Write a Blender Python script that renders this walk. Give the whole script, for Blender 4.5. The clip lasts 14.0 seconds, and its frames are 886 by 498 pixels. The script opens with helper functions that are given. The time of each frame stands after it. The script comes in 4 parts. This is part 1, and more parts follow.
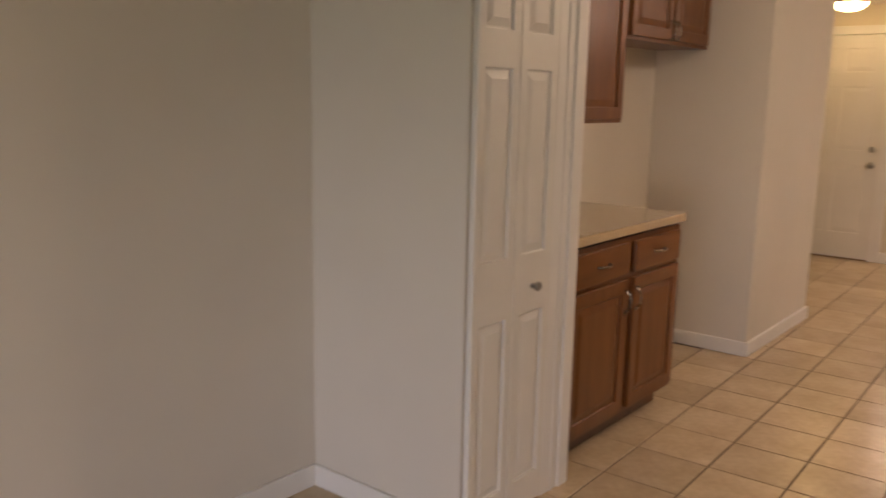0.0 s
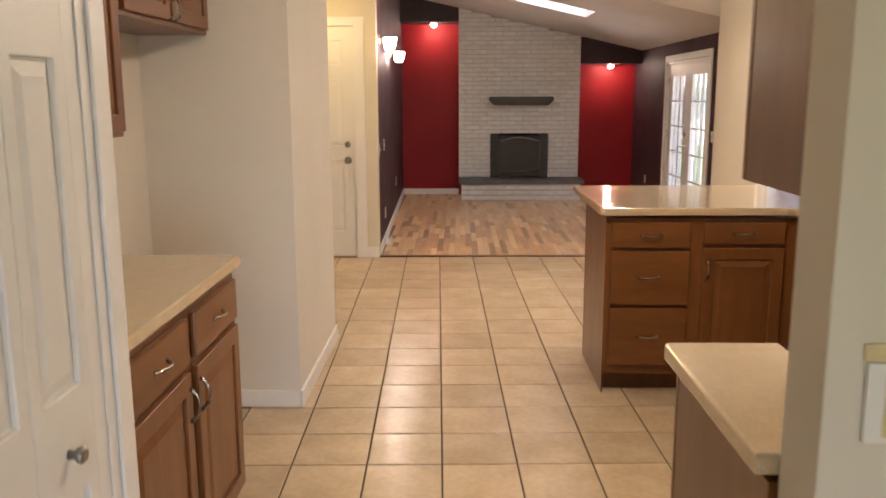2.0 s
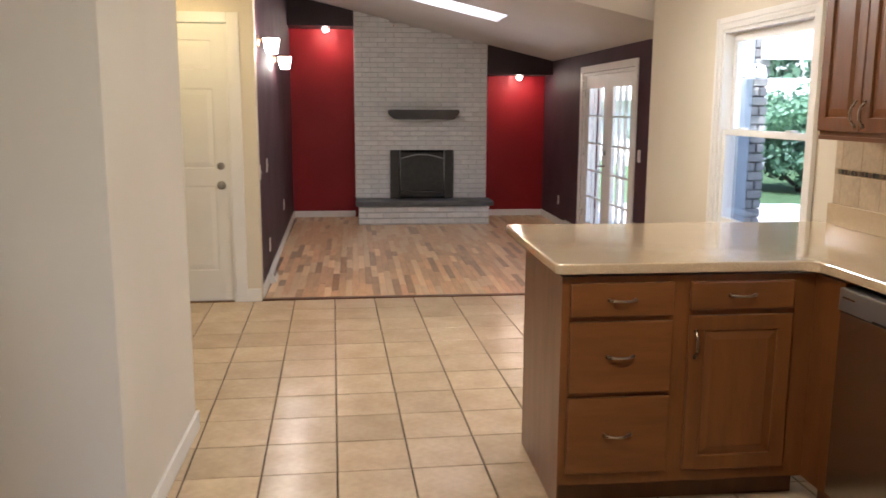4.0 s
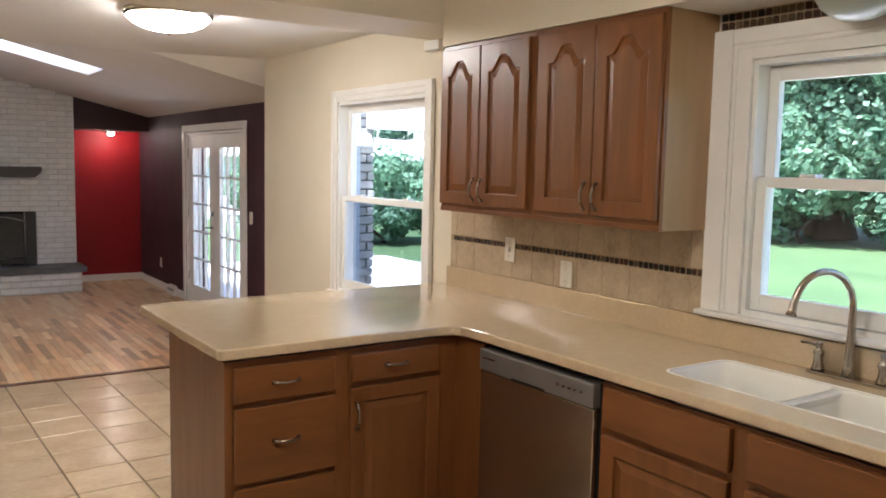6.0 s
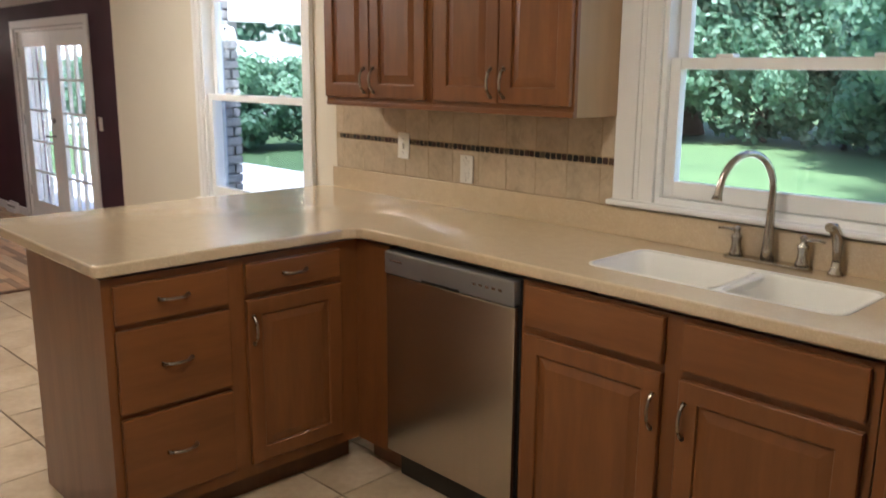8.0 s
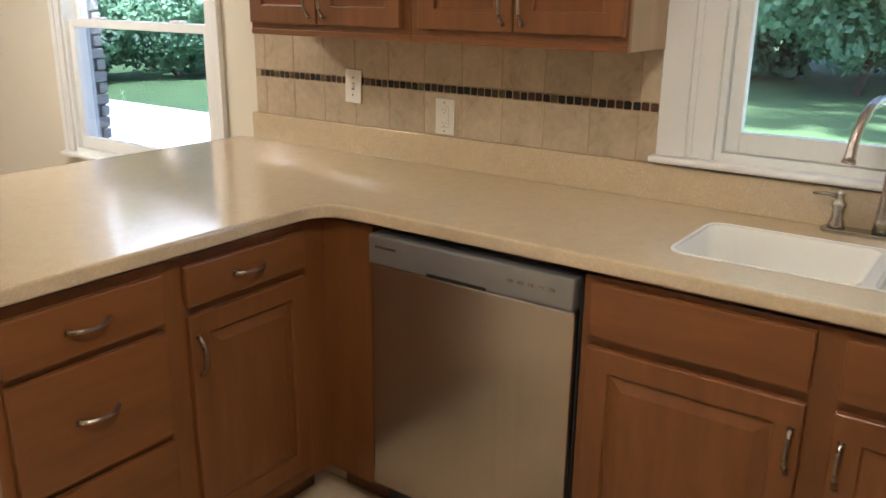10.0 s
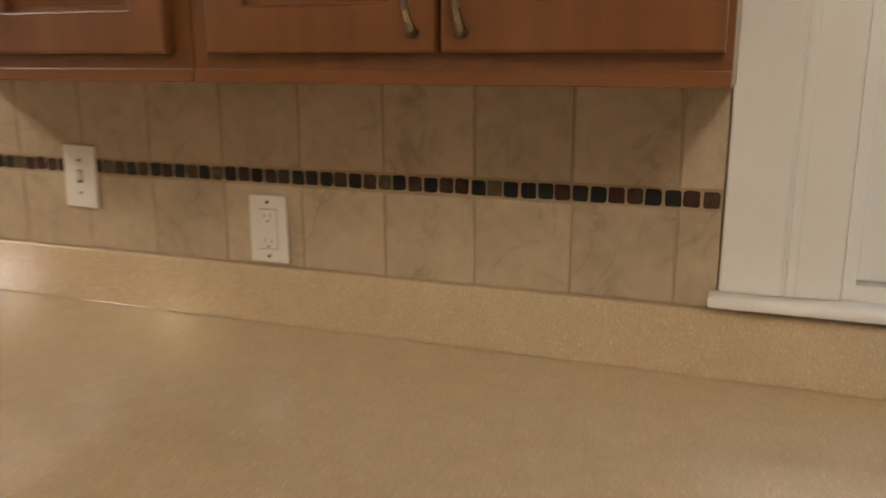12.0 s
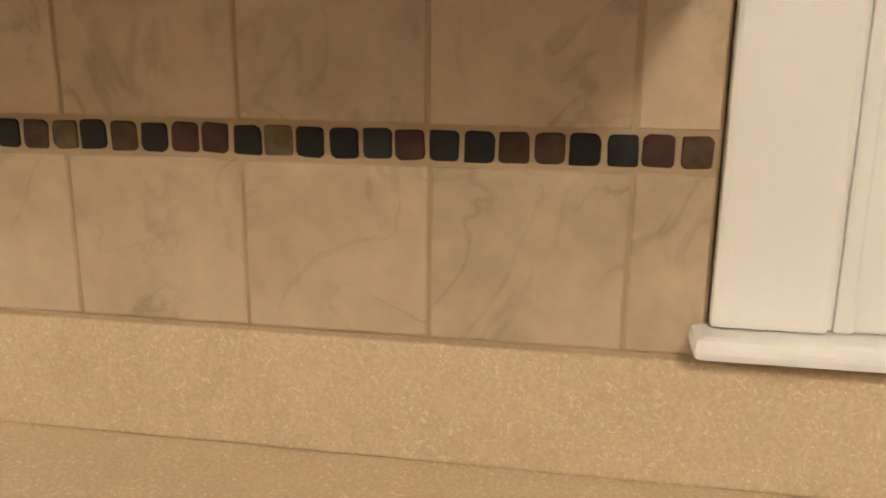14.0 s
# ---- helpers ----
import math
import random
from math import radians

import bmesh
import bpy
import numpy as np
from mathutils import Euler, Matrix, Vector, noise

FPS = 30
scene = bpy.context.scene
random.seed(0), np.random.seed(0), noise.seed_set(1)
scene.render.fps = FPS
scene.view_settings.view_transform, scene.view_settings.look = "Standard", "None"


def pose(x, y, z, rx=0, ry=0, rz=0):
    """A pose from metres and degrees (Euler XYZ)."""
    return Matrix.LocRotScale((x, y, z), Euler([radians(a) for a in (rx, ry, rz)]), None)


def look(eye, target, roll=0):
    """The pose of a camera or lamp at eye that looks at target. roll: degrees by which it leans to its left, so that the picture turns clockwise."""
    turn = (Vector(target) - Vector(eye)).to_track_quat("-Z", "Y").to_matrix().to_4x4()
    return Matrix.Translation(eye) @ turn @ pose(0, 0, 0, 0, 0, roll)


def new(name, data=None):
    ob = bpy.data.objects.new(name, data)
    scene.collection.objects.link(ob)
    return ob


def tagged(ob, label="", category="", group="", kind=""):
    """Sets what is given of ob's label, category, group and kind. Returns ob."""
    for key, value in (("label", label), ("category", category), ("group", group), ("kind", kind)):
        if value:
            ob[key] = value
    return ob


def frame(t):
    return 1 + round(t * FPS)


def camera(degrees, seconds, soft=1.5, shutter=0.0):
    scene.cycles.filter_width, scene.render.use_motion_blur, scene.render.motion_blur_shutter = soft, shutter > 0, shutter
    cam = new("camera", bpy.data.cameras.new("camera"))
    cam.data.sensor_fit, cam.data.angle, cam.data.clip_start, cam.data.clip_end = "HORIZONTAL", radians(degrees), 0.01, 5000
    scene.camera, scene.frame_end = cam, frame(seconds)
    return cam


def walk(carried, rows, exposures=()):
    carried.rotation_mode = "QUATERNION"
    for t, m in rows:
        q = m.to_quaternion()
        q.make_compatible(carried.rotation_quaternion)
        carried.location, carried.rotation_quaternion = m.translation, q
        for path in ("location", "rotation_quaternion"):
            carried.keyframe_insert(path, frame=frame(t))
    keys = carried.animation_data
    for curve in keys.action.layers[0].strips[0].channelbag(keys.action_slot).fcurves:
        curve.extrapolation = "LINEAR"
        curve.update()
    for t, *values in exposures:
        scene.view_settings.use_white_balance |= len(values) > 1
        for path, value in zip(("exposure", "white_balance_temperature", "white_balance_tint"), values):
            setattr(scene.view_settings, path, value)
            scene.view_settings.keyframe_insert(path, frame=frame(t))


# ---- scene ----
cam = camera(56.2, 14.0, shutter=0.4)
PATH = [
    (0, (0.251, 0.162, 1.468), (-0.986, 1.691, 1.103), 1.1),
    (0.5, (-0.032, 0.296, 1.462), (-0.918, 2.051, 1.095), 2.0),
    (1, (-0.308, 0.51, 1.461), (-0.764, 2.418, 1.074), 0.7),
    (1.5, (-0.439, 0.817, 1.471), (-0.618, 2.769, 1.074), 0.0),
    (2, (-0.537, 1.088, 1.487), (-0.574, 3.054, 1.121), -0.2),
    (2.2, (-0.587, 1.202, 1.49), (-0.574, 3.17, 1.135), -0.5),
    (4.3, (-0.548, 2.393, 1.488), (-0.234, 4.34, 1.157), 0.8),
    (4.5, (-0.561, 2.453, 1.491), (-0.128, 4.377, 1.16), 0.8),
    (5, (-0.663, 2.508, 1.496), (0.107, 4.326, 1.177), -0.1),
    (5.5, (-0.725, 2.47, 1.531), (0.283, 4.175, 1.253), 0.6),
    (6, (-0.754, 2.429, 1.572), (0.365, 4.074, 1.371), 1.2),
    (6.5, (-0.748, 2.435, 1.573), (0.425, 4.046, 1.406), 1.1),
    (7, (-0.742, 2.459, 1.558), (0.476, 4.034, 1.37), 1.6),
    (7.5, (-0.742, 2.542, 1.526), (0.526, 4.062, 1.238), 1.2),
    (8, (-0.737, 2.701, 1.506), (0.623, 4.106, 1.087), 0.5),
    (8.2, (-0.726, 2.742, 1.505), (0.655, 4.108, 1.027), 0.4),
    (10.3, (-0.37, 3.657, 1.494), (1.215, 4.729, 0.911), 0.8),
    (10.5, (-0.268, 3.743, 1.516), (1.339, 4.783, 0.936), 0.8),
    (11, (-0.03, 3.99, 1.485), (1.668, 4.889, 0.93), -0.3),
    (11.5, (0.207, 4.204, 1.416), (1.983, 4.987, 0.933), -0.6),
    (12, (0.526, 4.336, 1.391), (2.352, 5.017, 0.943), 0.0),
    (12.5, (0.776, 4.481, 1.328), (2.686, 4.924, 0.932), 1.1),
    (13, (0.982, 4.493, 1.298), (2.895, 4.898, 0.882), 0.39),
    (13.5, (1.084, 4.482, 1.283), (3.002, 4.846, 0.856), 0.33),
    (14, (1.101, 4.46, 1.273), (3.007, 4.79, 0.797), 0.56),
]
EXPOSURES = [(0, 1.38, 7300, 31), (1, 1.83, 6900, 24), (2.2, 2.1, 6400, 21), (4.5, 2.04, 5600, 15), (8.2, 1.84, 5500, 14), (10.5, 2.05, 5500, 12), (11.3, 2.0, 5650, 12), (12, 1.72, 6000, 16), (12.5, 1.85, 6000, 17), (13, 2.05, 6000, 17), (13.5, 2.36, 5900, 15), (14, 2.5, 5900, 14)]
walk(cam, [(t, look(eye, target, roll)) for t, eye, target, roll in PATH], EXPOSURES)

# ---- world and sun ----
world = bpy.data.worlds.new("overcast_sky")
scene.world = world
world.use_nodes = True
wn = world.node_tree
sky = wn.nodes.new("ShaderNodeTexSky")
sky.sky_type = "NISHITA"
sky.sun_disc = False
sky.sun_elevation, sky.sun_rotation = radians(62), radians(-133)
sky.air_density, sky.dust_density = 1.0, 2.5
wn.links.new(sky.outputs[0], wn.nodes["Background"].inputs[0])
wn.nodes["Background"].inputs[1].default_value = 0.15
sun_data = bpy.data.lights.new("sun", "SUN")
sun_data.energy, sun_data.angle, sun_data.color = 5.0, radians(3), (1.0, 0.95, 0.88)
sun = new("sun", sun_data)
sun.matrix_world = look((-13, -12, 34), (0, 0, 0))

# daylight in the opening of the front room's glass door
day_data = bpy.data.lights.new("front_daylight", "AREA")
day_data.shape, day_data.size, day_data.size_y, day_data.energy, day_data.color = "RECTANGLE", 2.4, 0.8, 3.2, (0.80, 0.90, 1.0)
day = new("front_daylight", day_data)
day.matrix_world = look((0.3, -2.58, 0.75), (-1.9, 1.9, 0.0))
day_data.spread = radians(62)

# ---- materials ----
def mat(name, col, rough=0.5, metal=0.0, var=0.12, scale=6.0, bump=0.0, bscale=60.0, spec=0.5, col2=None, piece=0.0, stretch=(1, 1, 1), fine=0.0, vein=0.0, fleck=0.0):
    """Painted or natural surface: two scales of colour variation, bump and uneven gloss."""
    m = bpy.data.materials.new(name)
    m.use_nodes = True
    nt = m.node_tree
    n, l = nt.nodes, nt.links
    b = n["Principled BSDF"]
    b.inputs["Metallic"].default_value = metal
    b.inputs["Specular IOR Level"].default_value = spec
    tc = n.new("ShaderNodeTexCoord")
    mp = n.new("ShaderNodeMapping")
    mp.inputs["Scale"].default_value = stretch
    l.new(tc.outputs["Object"], mp.inputs["Vector"])
    n1 = n.new("ShaderNodeTexNoise")
    n1.inputs["Scale"].default_value, n1.inputs["Detail"].default_value = scale, 6
    l.new(mp.outputs[0], n1.inputs["Vector"])
    n2 = n.new("ShaderNodeTexNoise")
    n2.inputs["Scale"].default_value, n2.inputs["Detail"].default_value = bscale, 4
    l.new(mp.outputs[0], n2.inputs["Vector"])
    c2 = col2 or tuple(c * (1 - var) for c in col)
    mx = n.new("ShaderNodeMix")
    mx.data_type = "RGBA"
    mx.inputs["A"].default_value, mx.inputs["B"].default_value = (*col, 1), (*c2, 1)
    ramp = n.new("ShaderNodeMapRange")
    ramp.inputs["From Min"].default_value, ramp.inputs["From Max"].default_value = 0.35, 0.68
    l.new(n1.outputs["Fac"], ramp.inputs["Value"])
    l.new(ramp.outputs[0], mx.inputs["Factor"])
    out = mx.outputs["Result"]
    if fine:
        mf = n.new("ShaderNodeMix")
        mf.data_type, mf.blend_type = "RGBA", "MULTIPLY"
        mf.inputs["Factor"].default_value = 1
        rf = n.new("ShaderNodeMapRange")
        rf.inputs["From Min"].default_value, rf.inputs["From Max"].default_value = 0.35, 0.65
        rf.inputs["To Min"].default_value, rf.inputs["To Max"].default_value = 1 - fine, 1 + fine
        l.new(n2.outputs["Fac"], rf.inputs["Value"])
        l.new(out, mf.inputs["A"])
        l.new(rf.outputs[0], mf.inputs["B"])
        out = mf.outputs["Result"]
    vec = None
    if vein:
        nv = n.new("ShaderNodeTexNoise")
        nv.inputs["Scale"].default_value, nv.inputs["Detail"].default_value, nv.inputs["Distortion"].default_value = 7.0, 5, 1.2
        l.new(mp.outputs[0], nv.inputs["Vector"])
        vec = nv
        sb, ab, mr, mm = n.new("ShaderNodeMath"), n.new("ShaderNodeMath"), n.new("ShaderNodeMapRange"), n.new("ShaderNodeMix")
        sb.operation, ab.operation = "SUBTRACT", "ABSOLUTE"
        sb.inputs[1].default_value = 0.5
        l.new(nv.outputs["Fac"], sb.inputs[0])
        l.new(sb.outputs[0], ab.inputs[0])
        mr.inputs["From Min"].default_value, mr.inputs["From Max"].default_value = 0.0, 0.022
        mr.inputs["To Min"].default_value, mr.inputs["To Max"].default_value = 1 - vein, 1
        l.new(ab.outputs[0], mr.inputs["Value"])
        mm.data_type, mm.blend_type = "RGBA", "MULTIPLY"
        l.new(ramp.outputs[0], mm.inputs["Factor"])
        l.new(out, mm.inputs["A"])
        l.new(mr.outputs[0], mm.inputs["B"])
        out = mm.outputs["Result"]
    if fleck:
        nf, mr, mm = n.new("ShaderNodeTexNoise"), n.new("ShaderNodeMapRange"), n.new("ShaderNodeMix")
        nf.inputs["Scale"].default_value, nf.inputs["Detail"].default_value, nf.inputs["Distortion"].default_value = 150, 2, 2.5
        l.new(mp.outputs[0], nf.inputs["Vector"])
        mr.inputs["From Min"].default_value, mr.inputs["From Max"].default_value, mr.inputs["To Max"].default_value = 0.585, 0.68, fleck
        l.new(nf.outputs["Fac"], mr.inputs["Value"])
        mm.data_type = "RGBA"
        mm.inputs["B"].default_value = (0.85, 0.74, 0.52, 1)
        l.new(mr.outputs[0], mm.inputs["Factor"])
        l.new(out, mm.inputs["A"])
        out = mm.outputs["Result"]
    if piece:
        oi = n.new("ShaderNodeObjectInfo")
        hs = n.new("ShaderNodeHueSaturation")
        r2 = n.new("ShaderNodeMapRange")
        r2.inputs["To Min"].default_value, r2.inputs["To Max"].default_value = 1 - piece, 1 + piece
        l.new(oi.outputs["Random"], r2.inputs["Value"])
        l.new(r2.outputs[0], hs.inputs["Value"])
        l.new(out, hs.inputs["Color"])
        out = hs.outputs[0]
        ad = n.new("ShaderNodeVectorMath")
        ad.operation = "MULTIPLY_ADD"
        ad.inputs[1].default_value = (37, 37, 37)
        l.new(oi.outputs["Random"], ad.inputs[0])
        l.new(mp.outputs[0], ad.inputs[2])
        l.new(ad.outputs[0], n1.inputs["Vector"])
        if vec:
            l.new(ad.outputs[0], vec.inputs["Vector"])
    l.new(out, b.inputs["Base Color"])
    rr = n.new("ShaderNodeMapRange")
    rr.inputs["To Min"].default_value, rr.inputs["To Max"].default_value = rough * 0.85, min(1, rough * 1.15)
    l.new(n1.outputs["Fac"], rr.inputs["Value"])
    l.new(rr.outputs[0], b.inputs["Roughness"])
    if bump:
        bp = n.new("ShaderNodeBump")
        bp.inputs["Strength"].default_value, bp.inputs["Distance"].default_value = bump, 0.004
        l.new(n2.outputs["Fac"], bp.inputs["Height"])
        l.new(bp.outputs[0], b.inputs["Normal"])
    return m


def glow(name, col, strength):
    m = bpy.data.materials.new(name)
    m.use_nodes = True
    b = m.node_tree.nodes["Principled BSDF"]
    b.inputs["Base Color"].default_value = (0.9, 0.88, 0.82, 1)
    b.inputs["Emission Color"].default_value = (*col, 1)
    b.inputs["Emission Strength"].default_value = strength
    return m


def glass(name, tint=(1, 1, 1), base=0.035):
    m = bpy.data.materials.new(name)
    m.use_nodes = True
    nt = m.node_tree
    n, l = nt.nodes, nt.links
    n.remove(n["Principled BSDF"])
    tr, gl, fr, mx = n.new("ShaderNodeBsdfTransparent"), n.new("ShaderNodeBsdfGlossy"), n.new("ShaderNodeLayerWeight"), n.new("ShaderNodeMixShader")
    pw, ma = n.new("ShaderNodeMath"), n.new("ShaderNodeMath")
    pw.operation, ma.operation = "POWER", "MULTIPLY_ADD"
    pw.inputs[1].default_value = 5
    ma.inputs[1].default_value, ma.inputs[2].default_value = 0.9 if base else 0.0, base
    tr.inputs[0].default_value = (*tint, 1)
    gl.inputs["Roughness"].default_value = 0.01
    l.new(fr.outputs["Facing"], pw.inputs[0])
    l.new(pw.outputs[0], ma.inputs[0])
    l.new(ma.outputs[0], mx.inputs[0])
    l.new(tr.outputs[0], mx.inputs[1])
    l.new(gl.outputs[0], mx.inputs[2])
    l.new(mx.outputs[0], n["Material Output"].inputs[0])
    return m


def wood(name, a, b_, rough=0.32, stretch=(5, 5, 0.7), piece=0.0, spec=0.5):
    return mat(name, a, rough, spec=spec, var=0.3, scale=3.2, bump=0.04, bscale=14, col2=b_, stretch=stretch, piece=piece, fine=0.05)


M_CREAM = mat("cream_wall_paint", (0.70, 0.63, 0.50), 0.6, var=0.05, scale=1.5, bump=0.06, bscale=160)
M_WHITE_WALL = mat("off_white_wall_paint", (0.70, 0.65, 0.57), 0.6, var=0.05, scale=1.5, bump=0.06, bscale=160)
M_CEIL = mat("ceiling_paint", (0.74, 0.71, 0.66), 0.75, var=0.05, scale=1.2, bump=0.1, bscale=120)
M_TRIM = mat("white_trim_paint", (0.80, 0.78, 0.74), 0.35, var=0.04, scale=4, bump=0.03, bscale=80)
M_DOORP = mat("white_door_paint", (0.78, 0.76, 0.71), 0.38, var=0.04, scale=4, bump=0.05, bscale=70)
M_PURPLE = mat("dark_purple_wall_paint", (0.062, 0.022, 0.033), 0.6, spec=0.3, var=0.2, scale=2, bump=0.06, bscale=150)
M_RED = mat("deep_red_wall_paint", (0.28, 0.006, 0.010), 0.55, spec=0.35, var=0.15, scale=2, bump=0.06, bscale=150)
M_MAROON = mat("dark_maroon_paint", (0.035, 0.012, 0.016), 0.5, var=0.2, scale=2, bump=0.06, bscale=150)
M_TILE = mat("beige_ceramic_floor_tile", (0.58, 0.45, 0.30), 0.25, var=0.2, scale=5, bump=0.05, bscale=30, col2=(0.49, 0.37, 0.235), piece=0.08, fine=0.05)
M_GROUT = mat("brown_floor_grout", (0.095, 0.06, 0.035), 0.85, var=0.3, scale=8, bump=0.3, bscale=200)
M_SPLASH = mat("tan_stone_look_wall_tile", (0.50, 0.395, 0.265), 0.34, var=0.25, scale=11, bump=0.25, bscale=38, col2=(0.43, 0.335, 0.22), piece=0.06, fine=0.06, vein=0.22)
M_SGROUT = mat("tan_wall_grout", (0.43, 0.325, 0.195), 0.85, var=0.15, scale=20, bump=0.2, bscale=200)
M_CAB = wood("honey_maple_cabinet_wood", (0.19, 0.070, 0.019), (0.148, 0.052, 0.0135))
M_CABH = wood("honey_maple_cross_grain", (0.19, 0.070, 0.019), (0.148, 0.052, 0.0135), stretch=(0.7, 5, 5))
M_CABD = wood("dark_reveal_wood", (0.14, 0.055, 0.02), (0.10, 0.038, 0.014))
M_CABIN = mat("light_cabinet_side_laminate", (0.37, 0.225, 0.105), 0.4, var=0.1, scale=3, stretch=(8, 8, 1), bump=0.03)
M_COUNTER = mat("speckled_beige_laminate", (0.56, 0.43, 0.27), 0.13, spec=1.0, var=0.06, scale=25, bump=0.0, bscale=260, fine=0.07, fleck=0.42)
M_COUNTER.node_tree.nodes["Principled BSDF"].inputs["Coat Weight"].default_value = 0.5
M_COUNTER.node_tree.nodes["Principled BSDF"].inputs["Coat Roughness"].default_value = 0.14
M_SINK = mat("white_composite_sink", (0.82, 0.79, 0.71), 0.22, var=0.03, scale=5)
M_STEEL = mat("brushed_stainless_steel", (0.54, 0.50, 0.45), 0.22, metal=1.0, var=0.05, scale=4, stretch=(14, 14, 0.3))
M_STEEL.node_tree.nodes["Principled BSDF"].inputs["Anisotropic"].default_value = 0.6
M_STEELG = mat("grey_control_panel_steel", (0.36, 0.36, 0.36), 0.35, metal=0.8, var=0.1, scale=5)
M_NICKEL = mat("brushed_nickel", (0.46, 0.42, 0.36), 0.24, metal=1.0, var=0.1, scale=30)
M_PULL = mat("aged_nickel_pull", (0.36, 0.31, 0.25), 0.28, metal=1.0, var=0.15, scale=30)
M_BRASS = mat("dull_bronze", (0.30, 0.2, 0.1), 0.35, metal=1.0, var=0.2, scale=30)
M_BLACK = mat("black_plastic", (0.012, 0.012, 0.012), 0.4, var=0.2, scale=10)
M_BLACKG = mat("black_glass_cooktop", (0.01, 0.01, 0.011), 0.06, var=0.1, scale=10)
M_PLAST = mat("white_plastic_plate", (0.78, 0.74, 0.66), 0.35, var=0.03, scale=10)
M_PLASTD = mat("shaded_plastic_groove", (0.22, 0.18, 0.13), 0.5, var=0.1, scale=20)
M_SLOT = mat("dark_slot", (0.03, 0.025, 0.02), 0.6, var=0.2)
M_TAPE = mat("yellowed_masking_tape", (0.72, 0.58, 0.30), 0.7, var=0.25, scale=30, bump=0.2, bscale=150)
M_BRICKW = mat("white_painted_brick", (0.76, 0.75, 0.72), 0.5, var=0.12, scale=9, bump=0.3, bscale=60, piece=0.05)
M_MORTARW = mat("white_painted_mortar", (0.58, 0.57, 0.55), 0.8, var=0.2, scale=9, bump=0.3, bscale=90)
M_SLATE = mat("grey_stone_slab", (0.12, 0.12, 0.125), 0.5, var=0.3, scale=8, bump=0.3, bscale=40)
M_MANTEL = mat("dark_grey_painted_wood", (0.07, 0.062, 0.058), 0.5, var=0.3, scale=6, bump=0.2, bscale=40)
M_SOOT = mat("sooty_firebox", (0.015, 0.016, 0.018), 0.85, var=0.4, scale=6, bump=0.4, bscale=40)
M_IRON = mat("dark_iron", (0.05, 0.048, 0.045), 0.45, metal=0.6, var=0.2, scale=20)
M_PEWTER = mat("pewter_metal", (0.35, 0.34, 0.32), 0.35, metal=1.0, var=0.2, scale=20)
M_VENT = mat("dull_metal_register", (0.45, 0.42, 0.38), 0.45, metal=0.6, var=0.2, scale=20)
M_VINYL = mat("white_vinyl_sash", (0.82, 0.81, 0.78), 0.3, var=0.03, scale=5)
M_GLASS = glass("window_glass")
M_SCREEN = glass("grey_insect_screen", (0.70, 0.72, 0.75), 0.0)
M_EXTB = mat("grey_painted_brick", (0.28, 0.285, 0.28), 0.75, var=0.2, scale=9, bump=0.5, bscale=70, piece=0.12)
M_EXTM = mat("grey_mortar", (0.15, 0.145, 0.14), 0.9, var=0.2, scale=20, bump=0.4, bscale=120)
M_EXTW = mat("white_exterior_paint", (0.75, 0.77, 0.78), 0.6, var=0.06, scale=3, bump=0.06)
M_SIDING = mat("blue_grey_siding", (0.34, 0.40, 0.47), 0.6, var=0.12, scale=3, bump=0.1)
M_CONC = mat("pale_concrete", (0.74, 0.73, 0.70), 0.85, var=0.12, scale=1.2, bump=0.3, bscale=60)
M_GRASS = mat("mown_lawn", (0.085, 0.15, 0.055), 0.9, var=0.3, scale=0.7, bump=0.8, bscale=25, col2=(0.06, 0.115, 0.042), fine=0.25)
M_BARK = mat("grey_brown_bark", (0.11, 0.085, 0.065), 0.9, var=0.4, scale=5, bump=0.9, bscale=14, stretch=(3, 3, 0.6))
M_OPAL = glow("lit_opal_glass", (1.0, 0.86, 0.62), 50)
# glow of the unseen fill lamp added in the front room
M_FILLF = glow("front_fill_glass", (1.0, 0.84, 0.58), 9)
M_OPALD = glow("lit_opal_glass_bright", (1.0, 0.88, 0.68), 21)
M_OPALY = glow("lit_yellow_opal_glass", (1.0, 0.74, 0.32), 9)
M_OPALS = glow("lit_sconce_glass", (1.0, 0.86, 0.66), 22)
M_SPOT = glow("lit_spot_bulb", (1.0, 0.85, 0.62), 80)
M_OFFGLASS = mat("unlit_frosted_glass", (0.36, 0.38, 0.31), 0.25, var=0.05, scale=5)


def leafmat(name, a, b_):
    m = bpy.data.materials.new(name)
    m.use_nodes = True
    nt = m.node_tree
    n, l = nt.nodes, nt.links
    b = n["Principled BSDF"]
    g = n.new("ShaderNodeNewGeometry")
    mx = n.new("ShaderNodeMix")
    mx.data_type = "RGBA"
    mx.inputs["A"].default_value, mx.inputs["B"].default_value = (*a, 1), (*b_, 1)
    l.new(g.outputs["Random Per Island"], mx.inputs["Factor"])
    l.new(mx.outputs["Result"], b.inputs["Base Color"])
    b.inputs["Roughness"].default_value = 0.45
    t = n.new("ShaderNodeBsdfTranslucent")
    l.new(mx.outputs["Result"], t.inputs[0])
    ms = n.new("ShaderNodeMixShader")
    ms.inputs[0].default_value = 0.55
    l.new(b.outputs[0], ms.inputs[1])
    l.new(t.outputs[0], ms.inputs[2])
    l.new(ms.outputs[0], n["Material Output"].inputs[0])
    return m


M_LEAF = leafmat("broad_green_leaves", (0.14, 0.26, 0.165), (0.25, 0.41, 0.27))
M_LEAFD = leafmat("dark_green_leaves", (0.115, 0.22, 0.14), (0.19, 0.33, 0.21))


